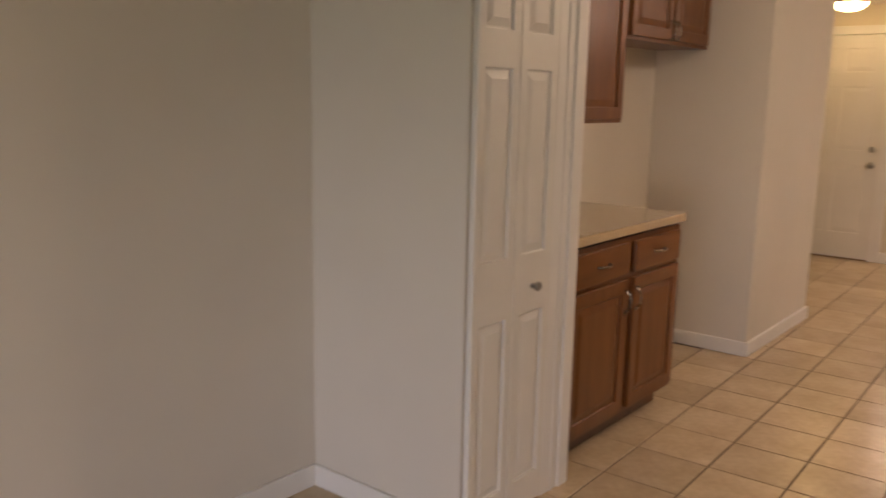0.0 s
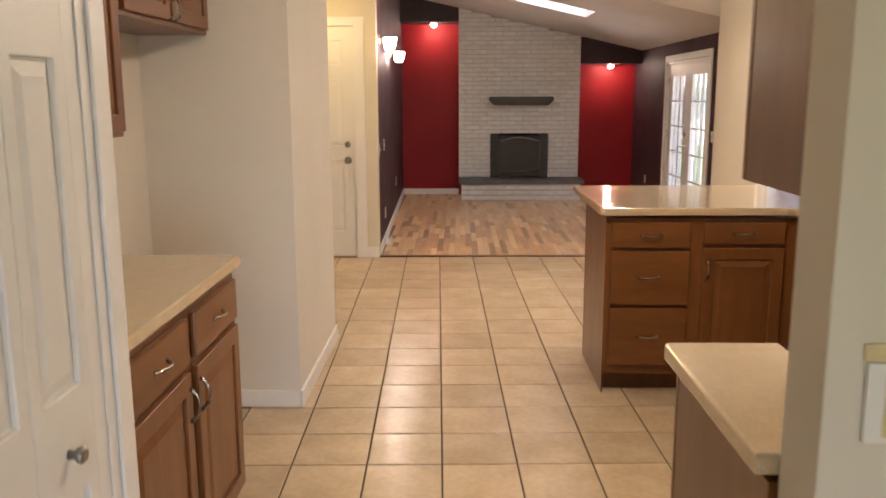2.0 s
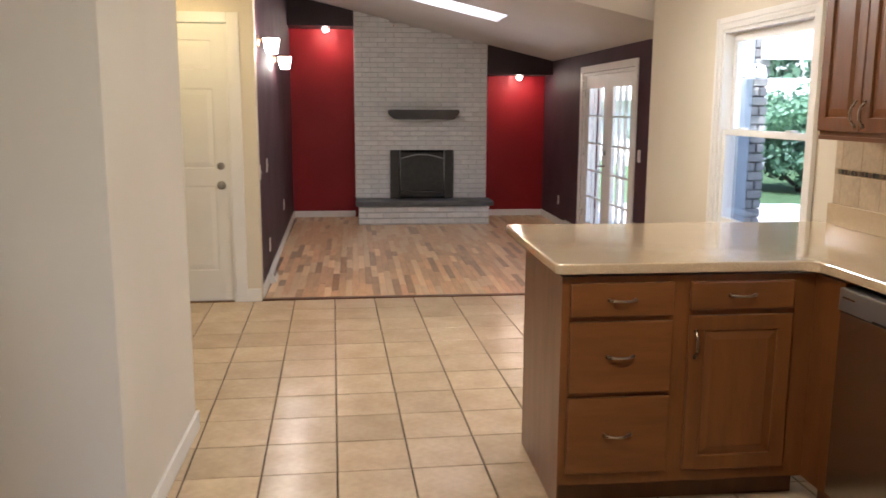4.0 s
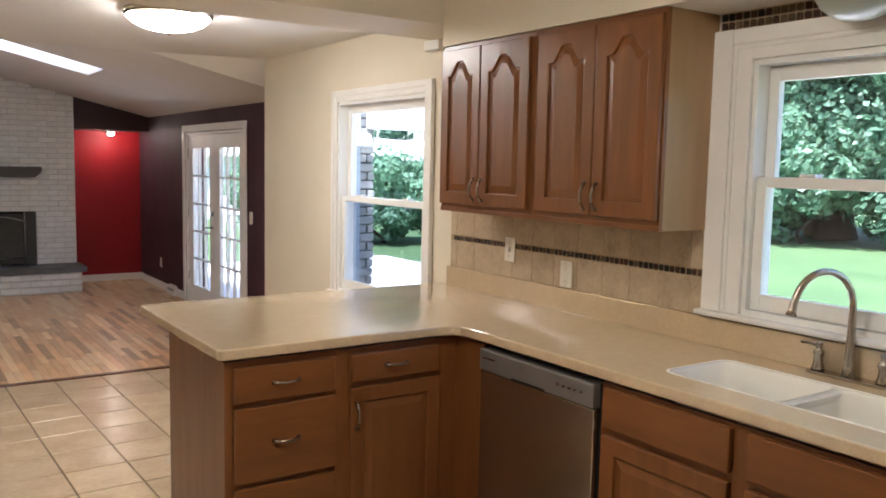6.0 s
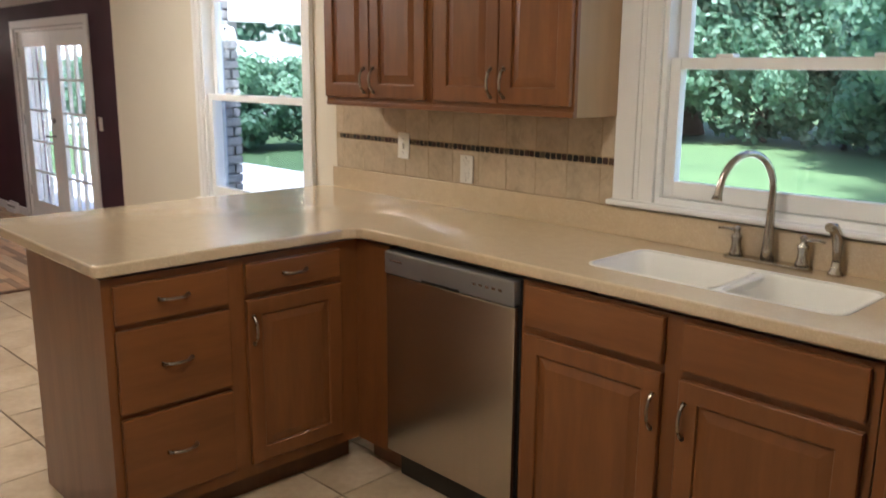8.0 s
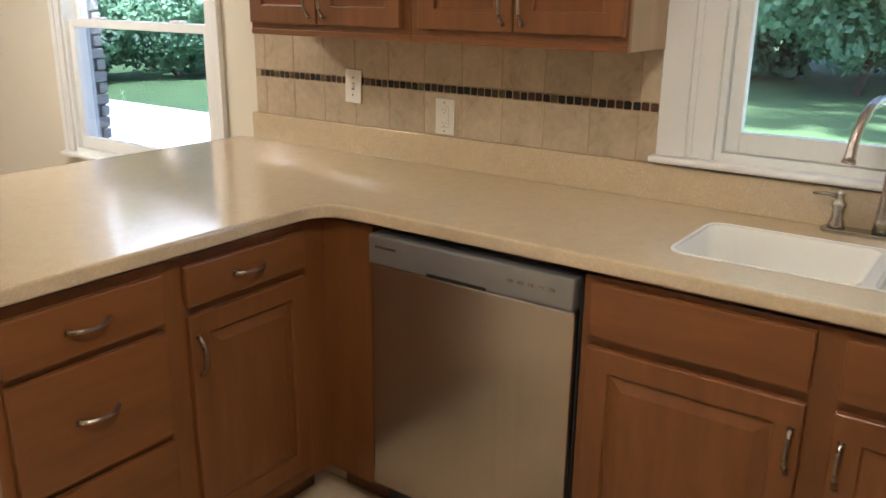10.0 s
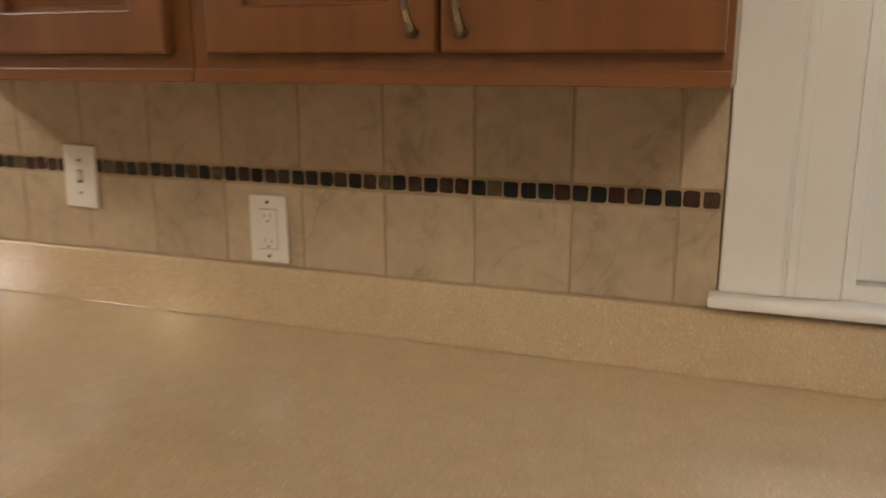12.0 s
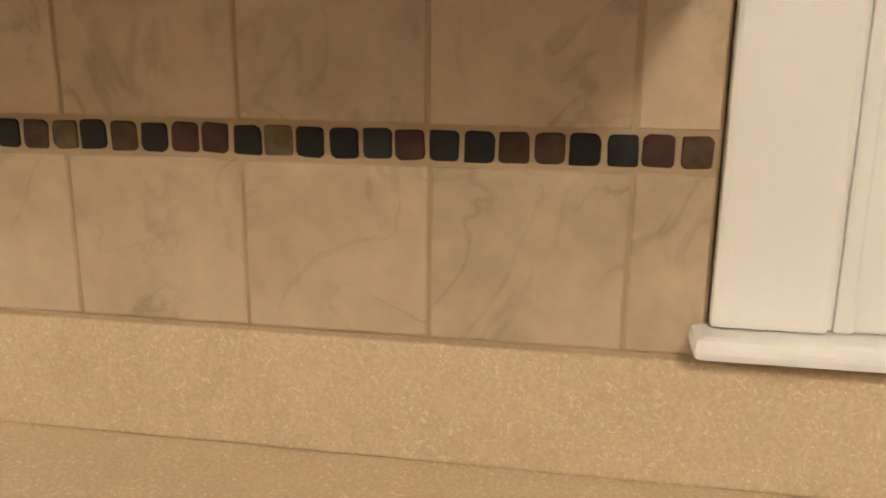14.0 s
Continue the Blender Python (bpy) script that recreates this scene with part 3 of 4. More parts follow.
# ---- doors ----
def side_door():
    """White six-panel entrance door in the hall."""
    d = thing("door_1", "closed white six-panel door with deadbolt and knob", "door", pose(-2.285, 8.672, 0), kind="structure")
    w, h = 0.81, 2.07
    cols = ((0.11, 0.37), (0.44, 0.70))
    rows = ((0.24, 0.88), (1.02, 1.60), (1.74, 1.95))
    leaf = part("leaf", panel_leaf(w, h, 0.012, [(a, b, c, e, 0) for a, b in cols for c, e in rows], field=0.035, z0=0.012, sink=0.006), M_DOORP, d)
    for z, r in ((1.045, 0.028), (0.90, 0.032)):
        bm = lathe(bmesh.new(), [(r, 0), (r, 0.006), (r * 0.45, 0.012), (r * 0.42, 0.03), (r * 0.8, 0.04), (r * 0.82, 0.055), (r * 0.3, 0.062)] if z < 1 else [(r, 0), (r, 0.012), (r * 0.8, 0.018), (r * 0.3, 0.02)])
        k = part("door_knob" if z < 1 else "deadbolt", bm, M_PEWTER, leaf, "dull metal door hardware")
        k.matrix_basis = pose(w - 0.065, -0.012, z, 90, 0, 0)
    part("casing", boxes((w + 0.012, w + 0.10, -0.032, -0.012, 0, 2.165), (-0.10, -0.012, -0.032, -0.012, 0, 2.165), (-0.012, w + 0.012, -0.032, -0.012, 2.09, 2.165), bev=0.004), M_TRIM, d)
    part("door_stop", boxes((w, w + 0.012, -0.03, 0.02, 0, 2.085), (-0.012, 0, -0.03, 0.02, 0, 2.085)), M_TRIM, d)
    part("threshold", boxes((0, w, -0.03, 0.06, -0.004, 0.011), bev=0.003), M_BRASS, d, "dark metal threshold")
    part("plinth", boxes((w + 0.10, w + 0.205, -0.03, -0.013, 0, 0.10), bev=0.003), M_TRIM, d)


def bifold():
    d = thing("door_2", "closed white bifold closet door with moulded panels", "door", pose(-1.292, 2.228, 0, 0, 0, 90), kind="structure")
    w = 0.225
    for i, x in enumerate((-0.045, 0.183)):
        leaf = part("leaf", panel_leaf(w, 2.03, 0.03, [(0.04, w - 0.04, 0.115, 0.725, 0), (0.04, w - 0.04, 0.935, 1.54, 0), (0.04, w - 0.04, 1.66, 1.94, 0)], field=0.026, x0=x, z0=0.012, sink=0.012), M_DOORP, d)
        if i:
            k = part("knob", lathe(bmesh.new(), [(0.009, 0), (0.008, 0.012), (0.016, 0.02), (0.017, 0.027), (0.011, 0.033)], seg=16), M_PEWTER, leaf, "small metal knob")
            k.matrix_basis = pose(0.295, -0.03, 0.83, 90, 0, 0)
    part("casing", boxes((0.413, 0.588, -0.026, -0.013, 0, 2.12), (-0.045, 0.413, -0.026, -0.013, 2.058, 2.12), bev=0.004), M_TRIM, d)
    part("casing", boxes((0.47, 0.488, -0.031, -0.0265, 0, 2.12), (0.52, 0.590, -0.036, -0.0265, 0, 2.12), bev=0.003), M_TRIM, d)
    part("track", boxes((-0.044, 0.41, -0.02, 0.01, 2.043, 2.057)), M_VENT, d)


def french_door():
    d = thing("door_3", "closed white french door with two glazed leaves", "door", pose(2.07, 11.69, 0, 0, 0, -90), kind="structure")
    W, H = 1.79, 1.87
    part("casing", boxes((-0.075, -0.004, -0.018, -0.001, 0, H + 0.075), (W + 0.004, W + 0.075, -0.018, -0.001, 0, H + 0.075), (-0.004, W + 0.004, -0.018, -0.001, H + 0.004, H + 0.075), bev=0.004), M_TRIM, d)
    part("door_frame", boxes((0.0, 0.03, 0.0, 0.15, 0, H), (W - 0.03, W, 0.0, 0.15, 0, H), (0.03, W - 0.03, 0.0, 0.15, H - 0.03, H), (0.03, W - 0.03, 0.0, 0.15, 0.001, 0.02)), M_TRIM, d)
    for i in (0, 1):
        a = 0.033 + i * 0.8635
        b = a + 0.8605
        s = 0.15
        leaf = part("leaf", boxes((a, a + s, 0.02, 0.06, 0.022, H - 0.033), (b - s, b, 0.02, 0.06, 0.022, H - 0.033), (a + s, b - s, 0.02, 0.06, 0.022, 0.20), (a + s, b - s, 0.02, 0.06, H - 0.17, H - 0.033), bev=0.003), M_DOORP, d)
        ga, gb, za, zb = a + s, b - s, 0.20, H - 0.17
        rows, cols = 5, 3
        for k in range(1, cols):
            x = ga + (gb - ga) * k / cols
            part("muntin", boxes((x - 0.009, x + 0.009, 0.024, 0.056, za, zb)), M_DOORP, leaf)
        for k in range(1, rows):
            z = za + (zb - za) * k / rows
            part("muntin", boxes((ga, gb, 0.026, 0.054, z - 0.009, z + 0.009)), M_DOORP, leaf)
        p = part("pane", boxes((ga - 0.004, gb + 0.004, 0.038, 0.042, za - 0.004, zb + 0.004)), M_GLASS, leaf)
        p.visible_shadow = False
        if i == 0:
            x = b - 0.05
            bm = bmesh.new()
            tube(bm, [(x, 0.02, 0.88), (x, -0.03, 0.88), (x - 0.02, -0.04, 0.88), (x - 0.09, -0.04, 0.875)], [0.012, 0.009, 0.008, 0.007])
            part("lever_handle", bm, M_PEWTER, leaf, "dark metal lever handle")
            k = part("deadbolt", lathe(bmesh.new(), [(0.028, 0), (0.026, 0.012), (0.012, 0.016)], seg=16), M_PEWTER, leaf)
            k.matrix_basis = pose(x, 0.02, 1.02, 90, 0, 0)
        for z in (0.25, 0.95, 1.6):
            part("hinge", boxes((a - 0.012 if i == 0 else b + 0.0, a if i == 0 else b + 0.012, 0.012, 0.02, z, z + 0.09)), M_PEWTER, leaf)


side_door()
bifold()
french_door()

# ---- kitchen: window-wall and peninsula base cabinets ----
FX = 1.14       # face of the cabinets under the window
PY = 5.105      # face of the peninsula cabinets
ew = lambda y: pose(FX, y, 0, 0, 0, -90)
cabinet("base_cabinet", "honey maple sink base cabinet with two doors under the window", ew(4.288), 1.03, 0.58, 0, 0.893, [
    ("drawer", 0.022, 0.498, 0.752, 0.882), ("drawer", 0.552, 1.008, 0.752, 0.882),
    ("door", 0.022, 0.498, 0.125, 0.728, (0.478, 0.62, True)), ("door", 0.552, 1.008, 0.125, 0.728, (0.572, 0.62, True))], low=0.25)
cabinet("base_cabinet", "honey maple corner base cabinet beside the sink base", ew(3.255), 0.36, 0.58, 0, 0.893, [
    ("drawer", 0.03, 0.33, 0.752, 0.882, (0.18, 0.817, False)), ("door", 0.03, 0.33, 0.125, 0.728, (0.06, 0.62, True))])
cabinet("base_cabinet", "plain honey maple corner filler beside the dishwasher", ew(PY - 0.0005), 0.186, 0.58, 0, 0.893, [])
pen = cabinet("peninsula_cabinet", "honey maple peninsula cabinet with drawers and one door", pose(0.19, PY, 0), 0.955, 0.62, 0, 0.893, [
    ("drawer", 0.022, 0.405, 0.748, 0.872, (0.21, 0.81, False)), ("drawer", 0.022, 0.405, 0.462, 0.730, (0.21, 0.60, False)), ("drawer", 0.022, 0.405, 0.150, 0.444, (0.21, 0.30, False)),
    ("drawer", 0.468, 0.862, 0.766, 0.872, (0.66, 0.82, False)), ("door", 0.468, 0.862, 0.150, 0.745, (0.49, 0.64, True))], side=M_CAB)
part("end_panel", boxes((-0.006, 0.0, 0.0, 0.64, 0.0, 0.893)), M_CAB, pen)
part("back_panel", boxes((0.0, 0.949, 0.622, 0.64, 0.0, 0.893)), M_CAB, pen)

# ---- dishwasher ----
dw = thing("dishwasher", "stainless steel dishwasher with a grey control strip", "dishwasher", ew(4.916))
part("body", boxes((0.002, 0.608, 0.03, 0.56, 0.10, 0.885)), M_BLACK, dw)
part("door", boxes((0.006, 0.616, -0.02, 0.028, 0.125, 0.80), bev=0.006), M_STEEL, dw, "brushed stainless steel door")
cp = part("control_panel", boxes((0.006, 0.616, -0.028, 0.028, 0.803, 0.884), bev=0.006), M_STEELG, dw, "grey control strip")
part("handle_pocket", boxes((0.20, 0.38, -0.0295, -0.026, 0.803, 0.812)), M_BLACK, cp)
part("name_plate", boxes((0.03, 0.10, -0.0295, -0.0275, 0.850, 0.856)), M_STEEL, cp)
for k in range(5):
    part("button", boxes((0.44 + k * 0.028, 0.455 + k * 0.028, -0.0295, -0.0275, 0.842, 0.85)), M_STEEL, cp)
part("toe_kick", boxes((0.006, 0.604, 0.05, 0.06, 0.0, 0.115)), M_BLACK, dw)
part("bracket", boxes((0.6185, 0.624, 0.0, 0.03, 0.1, 0.884)), M_BLACK, dw)


# ---- worktops ----
def fillet(c, a, b, r, n=6):
    """Points of a rounded corner at c between the directions to a and b."""
    c, a, b = Vector(c), Vector(a), Vector(b)
    u, v = (a - c).normalized(), (b - c).normalized()
    return [tuple((c + u * r) * (1 - s) ** 2 + c * (2 * s * (1 - s)) + (c + v * r) * s ** 2) for s in (k / n for k in range(n + 1))]


def rounded(pts, radii):
    out = []
    for i, p in enumerate(pts):
        r = radii[i]
        out += [p] if not r else fillet(p, pts[i - 1], pts[(i + 1) % len(pts)], r)
    return out


CE = 1.114   # front edge of the worktop
outline = rounded([(CE, 2.90), (CE, 5.068), (0.152, 5.068), (0.152, 6.085), (WX - 0.001, 6.085), (WX - 0.001, 2.90)], [0, 0.10, 0.03, 0.03, 0, 0])
sink_hole = rounded([(1.256, 3.398), (1.256, 4.150), (1.571, 4.150), (1.571, 3.398)], [0.05] * 4)
wt = solid("worktop", plate(outline, [sink_hole], CT - 0.038, CT, 0.007), M_COUNTER, "speckled beige laminate worktop with a peninsula", "worktop", kind="", group="")
splash = solid("backsplash_curb", boxes((WX - 0.021, WX - 0.001, 2.29, 6.0, CT, 1.047), bev=0.003), M_COUNTER, "speckled beige laminate upstand behind the worktop", "backsplash", kind="structure")
outline = rounded([(-0.083, 2.287), (-0.083, 2.868), (0.172, 2.868), (0.172, 2.287)], [0, 0.02, 0, 0])
solid("worktop", plate(outline, [], CT - 0.038, CT, 0.007), M_COUNTER, "short speckled beige laminate worktop beside the range", "worktop", kind="")
cabinet("base_cabinet", "honey maple end cabinet beside the range", pose(0.168, 2.842, 0, 0, 0, 180), 0.225, 0.545, 0, 0.893, [
    ("drawer", 0.02, 0.205, 0.752, 0.882, (0.11, 0.817, False)), ("door", 0.02, 0.205, 0.125, 0.728, (0.05, 0.62, True))])
rg = thing("range", "black range with a glass cooktop", "range", pose(0.935, 2.85, 0, 0, 0, 180))
part("body", boxes((0.0, 0.756, 0.02, 0.56, 0.03, 0.90)), M_BLACK, rg)
part("oven_door", boxes((0.01, 0.746, -0.02, 0.018, 0.22, 0.80), bev=0.006), M_BLACKG, rg)
part("cooktop", boxes((0.0, 0.756, -0.01, 0.56, 0.902, 0.942), bev=0.006), M_BLACKG, rg)
bm = tube(bmesh.new(), [(0.06, -0.02, 0.77), (0.06, -0.06, 0.77), (0.696, -0.06, 0.77), (0.696, -0.02, 0.77)], 0.011)
part("handle", bm, M_STEEL, rg)
cabinet("base_cabinet", "honey maple corner cabinet between range and sink run", pose(WX - 0.002, 2.862, 0, 0, 0, 180), 0.78, 0.57, 0, 0.893, [("door", 0.60, 0.76, 0.125, 0.872)])
solid("worktop", boxes((0.937, WX - 0.022, 2.287, 2.898, CT - 0.038, CT), bev=0.004), M_COUNTER, "speckled beige laminate corner worktop", "worktop", kind="")

# ---- sink and tap ----
sk = thing("sink", "white double-bowl sink set into the worktop", "sink", pose(0, 0, 0))
ring = lambda inset, z, y0, y1: [(x, y, z) for x, y in rounded([(1.262 + inset, y0 + inset), (1.262 + inset, y1 - inset), (1.565 - inset, y1 - inset), (1.565 - inset, y0 + inset)], [0.055] * 4)]
for y0, y1 in ((3.405, 3.722), (3.752, 4.143)):
    bm = bmesh.new()
    levels = [[bm.verts.new(p) for p in ring(i, z, y0, y1)] for i, z in ((-0.004, CT - 0.003), (0.002, CT - 0.012), (0.012, CT - 0.10), (0.022, CT - 0.165), (0.05, CT - 0.185))]
    for a, b in zip(levels, levels[1:]):
        for k in range(len(a)):
            f = bm.faces.new((a[k], a[(k + 1) % len(a)], b[(k + 1) % len(a)], b[k]))
            f.smooth = True
    bm.faces.new(levels[-1])
    part("bowl", bm, M_SINK, sk)
rim = plate(rounded([(1.2535, 3.3955), (1.2535, 4.1525), (1.5735, 4.1525), (1.5735, 3.3955)], [0.05] * 4), [rounded([(1.26, 3.403), (1.26, 4.145), (1.567, 4.145), (1.567, 3.403)], [0.05] * 4)], CT - 0.012, CT + 0.001, 0.001)
part("rim", rim, M_SINK, sk)
part("divider", boxes((1.263, 1.564, 3.718, 3.756, CT - 0.06, CT - 0.006), bev=0.005), M_SINK, sk)
for y in (3.563, 3.948):
    part("drain", lathe(bmesh.new(), [(0.042, CT - 0.184), (0.04, CT - 0.180), (0.025, CT - 0.182)], 1.414, y), M_STEEL, sk, "steel drain")

tap = thing("tap", "brushed nickel high-arc tap with two lever handles", "tap", pose(1.662, 3.776, CT))
bm = plate(rounded([(-0.026, -0.135), (-0.026, 0.135), (0.026, 0.135), (0.026, -0.135)], [0.025] * 4), [], 0.0, 0.012, 0.004)
part("base_plate", bm, M_NICKEL, tap)
pts = [(0, 0, 0.012), (0, 0, 0.05), (0, 0, 0.11), (0, 0, 0.222)]
rad = [0.021, 0.018, 0.0135, 0.0105]
for k in range(1, 17):
    a, r = math.pi * k / 16 * 0.94, 0.115
    c = -r * (1 - math.cos(a))
    pts.append((c * 0.97, -c * 0.24, 0.222 + r * math.sin(a)))
    rad.append(0.0105)
pts += [(pts[-1][0] - 0.004, pts[-1][1] + 0.001, pts[-1][2] - 0.018), (pts[-1][0] - 0.008, pts[-1][1] + 0.002, pts[-1][2] - 0.034)]
rad += [0.0115, 0.016]
part("spout", tube(bmesh.new(), pts, rad, 14), M_NICKEL, tap)
for y, s in ((0.10, 1), (-0.105, -1)):
    bm = lathe(bmesh.new(), [(0.021, 0.012), (0.02, 0.02), (0.015, 0.035), (0.014, 0.055), (0.017, 0.065), (0.017, 0.072), (0.009, 0.08), (0.009, 0.09), (0.012, 0.096), (0.006, 0.103)], 0, y, 18)
    h = part("handle_body", bm, M_NICKEL, tap)
    part("lever", tube(bmesh.new(), [(0, y, 0.088), (0.0, y + s * 0.03, 0.092), (0, y + s * 0.062, 0.09)], [0.0065, 0.005, 0.004]), M_NICKEL, h)
sp = thing("sink_sprayer", "brushed nickel side sprayer beside the tap", "sprayer", pose(1.664, 3.575, CT))
part("holder", lathe(bmesh.new(), [(0.022, 0), (0.021, 0.008), (0.014, 0.02), (0.013, 0.04)], seg=16), M_NICKEL, sp)
part("spray_head", tube(bmesh.new(), [(0, 0, 0.035), (0, 0.001, 0.08), (-0.004, 0.004, 0.115), (-0.02, 0.01, 0.14), (-0.04, 0.016, 0.142)], [0.011, 0.014, 0.016, 0.016, 0.013]), M_NICKEL, sp)


# ---- wall cabinets ----
def wall_cab(y_left, w, label, splits):
    m = pose(1.455, y_left, 0, 0, 0, -90)
    fr = [("door", a, b, 1.397, 2.095, (h, 1.468, True), 0.062) for a, b, h in splits]
    c = cabinet("wall_cabinet", label, m, w, WX - 1.456, 1.360, 2.117, fr, kick=False, group="wall cabinets", side=M_CABIN)
    part("bottom_rail", boxes((0.0, w, -0.004, 0.0, 1.360, 1.378), bev=0.002), M_CABH, c)
    return c


wall_cab(5.70, 0.668, "honey maple wall cabinet with two arched panel doors", ((0.012, 0.31, 0.283), (0.316, 0.64, 0.343)))
wall_cab(5.03, 0.668, "honey maple wall cabinet with two arched panel doors beside the window", ((0.035, 0.345, 0.318), (0.351, 0.66, 0.378)))

cabinet("wall_cabinet", "honey maple wall cabinet above the short worktop", pose(0.172, 2.595, 0, 0, 0, 180), 0.197, 0.308, 1.335, 2.117, [("door", 0.012, 0.185, 1.355, 2.095, (0.04, 1.42, True))], kick=False, group="wall cabinets")

# ---- pantry side: base and wall cabinets ----
we = lambda x, y: pose(x, y, 0, 0, 0, 90)
cabinet("base_cabinet", "honey maple base cabinet with drawers and doors beside the pantry", we(-1.318, 2.83), 1.045, 0.655, 0, 0.893, [
    ("drawer", 0.03, 0.505, 0.735, 0.872, (0.275, 0.805, False)), ("drawer", 0.562, 1.015, 0.735, 0.872, (0.79, 0.805, False)),
    ("door", 0.03, 0.505, 0.125, 0.712, (0.485, 0.62, True)), ("door", 0.562, 1.015, 0.125, 0.712, (0.582, 0.62, True))])
outline = rounded([(-1.974, 2.818), (-1.288, 2.818), (-1.288, 3.892), (-1.974, 3.892)], [0, 0, 0.02, 0])
solid("worktop", plate(outline, [], CT - 0.038, CT, 0.007), M_COUNTER, "speckled beige laminate worktop beside the pantry", "worktop", kind="")
cabinet("wall_cabinet", "honey maple wall cabinet beside the pantry", we(-1.665, 2.82), 1.07, 0.308, 1.352, 2.117, [
    ("door", 0.03, 0.52, 1.37, 2.095, (0.49, 1.44, True), 0.062), ("door", 0.55, 1.045, 1.37, 2.095, (0.58, 1.44, True), 0.062)], kick=False, group="wall cabinets")
cabinet("wall_cabinet", "short honey maple wall cabinet above the fridge space", we(-1.665, 3.892), 1.006, 0.308, 1.752, 2.117, [
    ("door", 0.03, 0.49, 1.77, 2.095, (0.47, 1.82, True)), ("door", 0.51, 0.975, 1.77, 2.095, (0.53, 1.82, True))], kick=False, group="wall cabinets")
solid("soffit", boxes((-1.974, -1.64, 2.816, 4.899, 2.119, CEIL)), M_WHITE_WALL, "off-white soffit above the pantry-side cabinets", "soffit")


# ---- plates on the walls ----
def outlet(name, label, m, kind):
    o = thing(name, label, "switch" if kind != "outlet" else "outlet", m)
    w = 0.116 if kind == "double" else 0.071
    part("plate", boxes((-w / 2, w / 2, -0.006, 0.0, -0.057, 0.057), bev=0.002), M_PLAST, o)
    if kind == "outlet":
        part("groove", boxes((-0.0169, 0.0169, -0.0064, -0.0055, -0.0345, 0.0345)), M_PLASTD, o)
        rc = part("receptacle", boxes((-0.0165, 0.0165, -0.0075, -0.0055, -0.0335, 0.0335), bev=0.001), M_PLAST, o)
        for z in (0.02, -0.023):
            for x in (-0.006, 0.006):
                part("slot", boxes((x - 0.0007, x + 0.0007, -0.0079, -0.007, z, z + 0.007)), M_PLASTD, rc)
            part("slot", boxes((-0.002, 0.002, -0.0079, -0.007, z - 0.008, z - 0.0045)), M_PLASTD, rc)
    else:
        for x in ((-0.023, 0.023) if kind == "double" else (0.0,)):
            t = part("toggle", boxes((x - 0.005, x + 0.005, -0.016, -0.005, -0.006, 0.010), bev=0.002), M_PLAST, o)
            part("surround", boxes((x - 0.006, x + 0.006, -0.0068, -0.005, -0.012, 0.012)), M_PLASTD, o)
    for z in (-0.046, 0.046) if kind == "outlet" else (-0.03, 0.03):
        part("screw", boxes((-0.0025, 0.0025, -0.0068, -0.005, z - 0.0025, z + 0.0025)), M_NICKEL, o)
    return o


outlet("light_switch", "white light switch plate on the mosaic strip", pose(1.706, 5.478, 1.182, 0, 2, -90), "single")
outlet("wall_outlet", "white duplex outlet on the tan tiles", pose(1.706, 5.086, 1.112, 0, 0, -90), "outlet")
sw = outlet("light_switch", "white double light switch with masking tape stuck on it", pose(0.066, 2.158, 1.078, 0, 0, 0), "double")
part("tape", boxes((-0.063, 0.05, -0.0025, -0.0008, 0.058, 0.082)), M_TAPE, sw, "yellowed strip of masking tape")
part("tape", boxes((-0.033, -0.013, -0.0075, -0.0062, -0.048, 0.055)), M_TAPE, sw, "yellowed masking tape over one toggle")
outlet("light_switch", "white light switch on the purple wall", pose(2.068, 9.72, 1.05, 0, 0, -90), "single")
outlet("wall_outlet", "white outlet low on the purple wall", pose(2.068, 12.7, 0.32, 0, 0, -90), "outlet")
outlet("light_switch", "white light switch on the purple wall", pose(-1.291, 9.51, 0.99, 0, 0, 91.1), "single")
outlet("light_switch", "white light switch on the purple wall end", pose(-1.279, 8.86, 0.98, 0, 0, 91.1), "single")
outlet("wall_outlet", "white outlet low on the purple wall", pose(-1.293, 9.59, 0.29, 0, 0, 91.1), "outlet")
outlet("wall_outlet", "white outlet low on the purple wall", pose(-1.331, 11.6, 0.41, 0, 0, 91.1), "outlet")


def register(m, label):
    v = thing("floor_register", label, "vent", m)
    bm = bmesh.new()
    prism(bm, [(0, 0), (0.28, 0), (0.28, 0.115), (0, 0.115)], 0, -0.012)
    prism(bm, [(0.01, 0.005), (0.27, 0.005), (0.27, 0.1), (0.01, 0.1)], -0.012, -0.05, [(0.01, 0.005), (0.27, 0.005), (0.27, 0.03), (0.01, 0.03)])
    part("housing", bm, M_TRIM, v)
    for k in range(9):
        part("slat", boxes((0.03 + k * 0.025, 0.042 + k * 0.025, -0.041, -0.022, 0.055, 0.075)), M_VENT, v)


register(pose(2.052, 12.28, 0.0, 0, 0, -90), "white metal floor register at the purple wall")
register(pose(-1.268, 9.3, 0.0, 0, 0, 91.1), "white metal floor register at the purple wall")


# ---- lamps ----
def flush_light(label, x, y, z, r, glassmat, metal, finial=True):
    o = thing("ceiling_light", label, "ceiling light", pose(x, y, z))
    part("pan", lathe(bmesh.new(), [(r * 1.0, 0.0), (r * 1.02, -0.012), (r * 0.99, -0.030), (r * 0.93, -0.034)], seg=40), metal, o, "brushed metal rim")
    part("glass_bowl", lathe(bmesh.new(), [(r * 0.95, -0.030), (r * 0.93, -0.042), (r * 0.8, -0.068), (r * 0.6, -0.088), (r * 0.35, -0.101), (r * 0.08, -0.106), (r * 0.02, -0.106)], seg=40), glassmat, o)
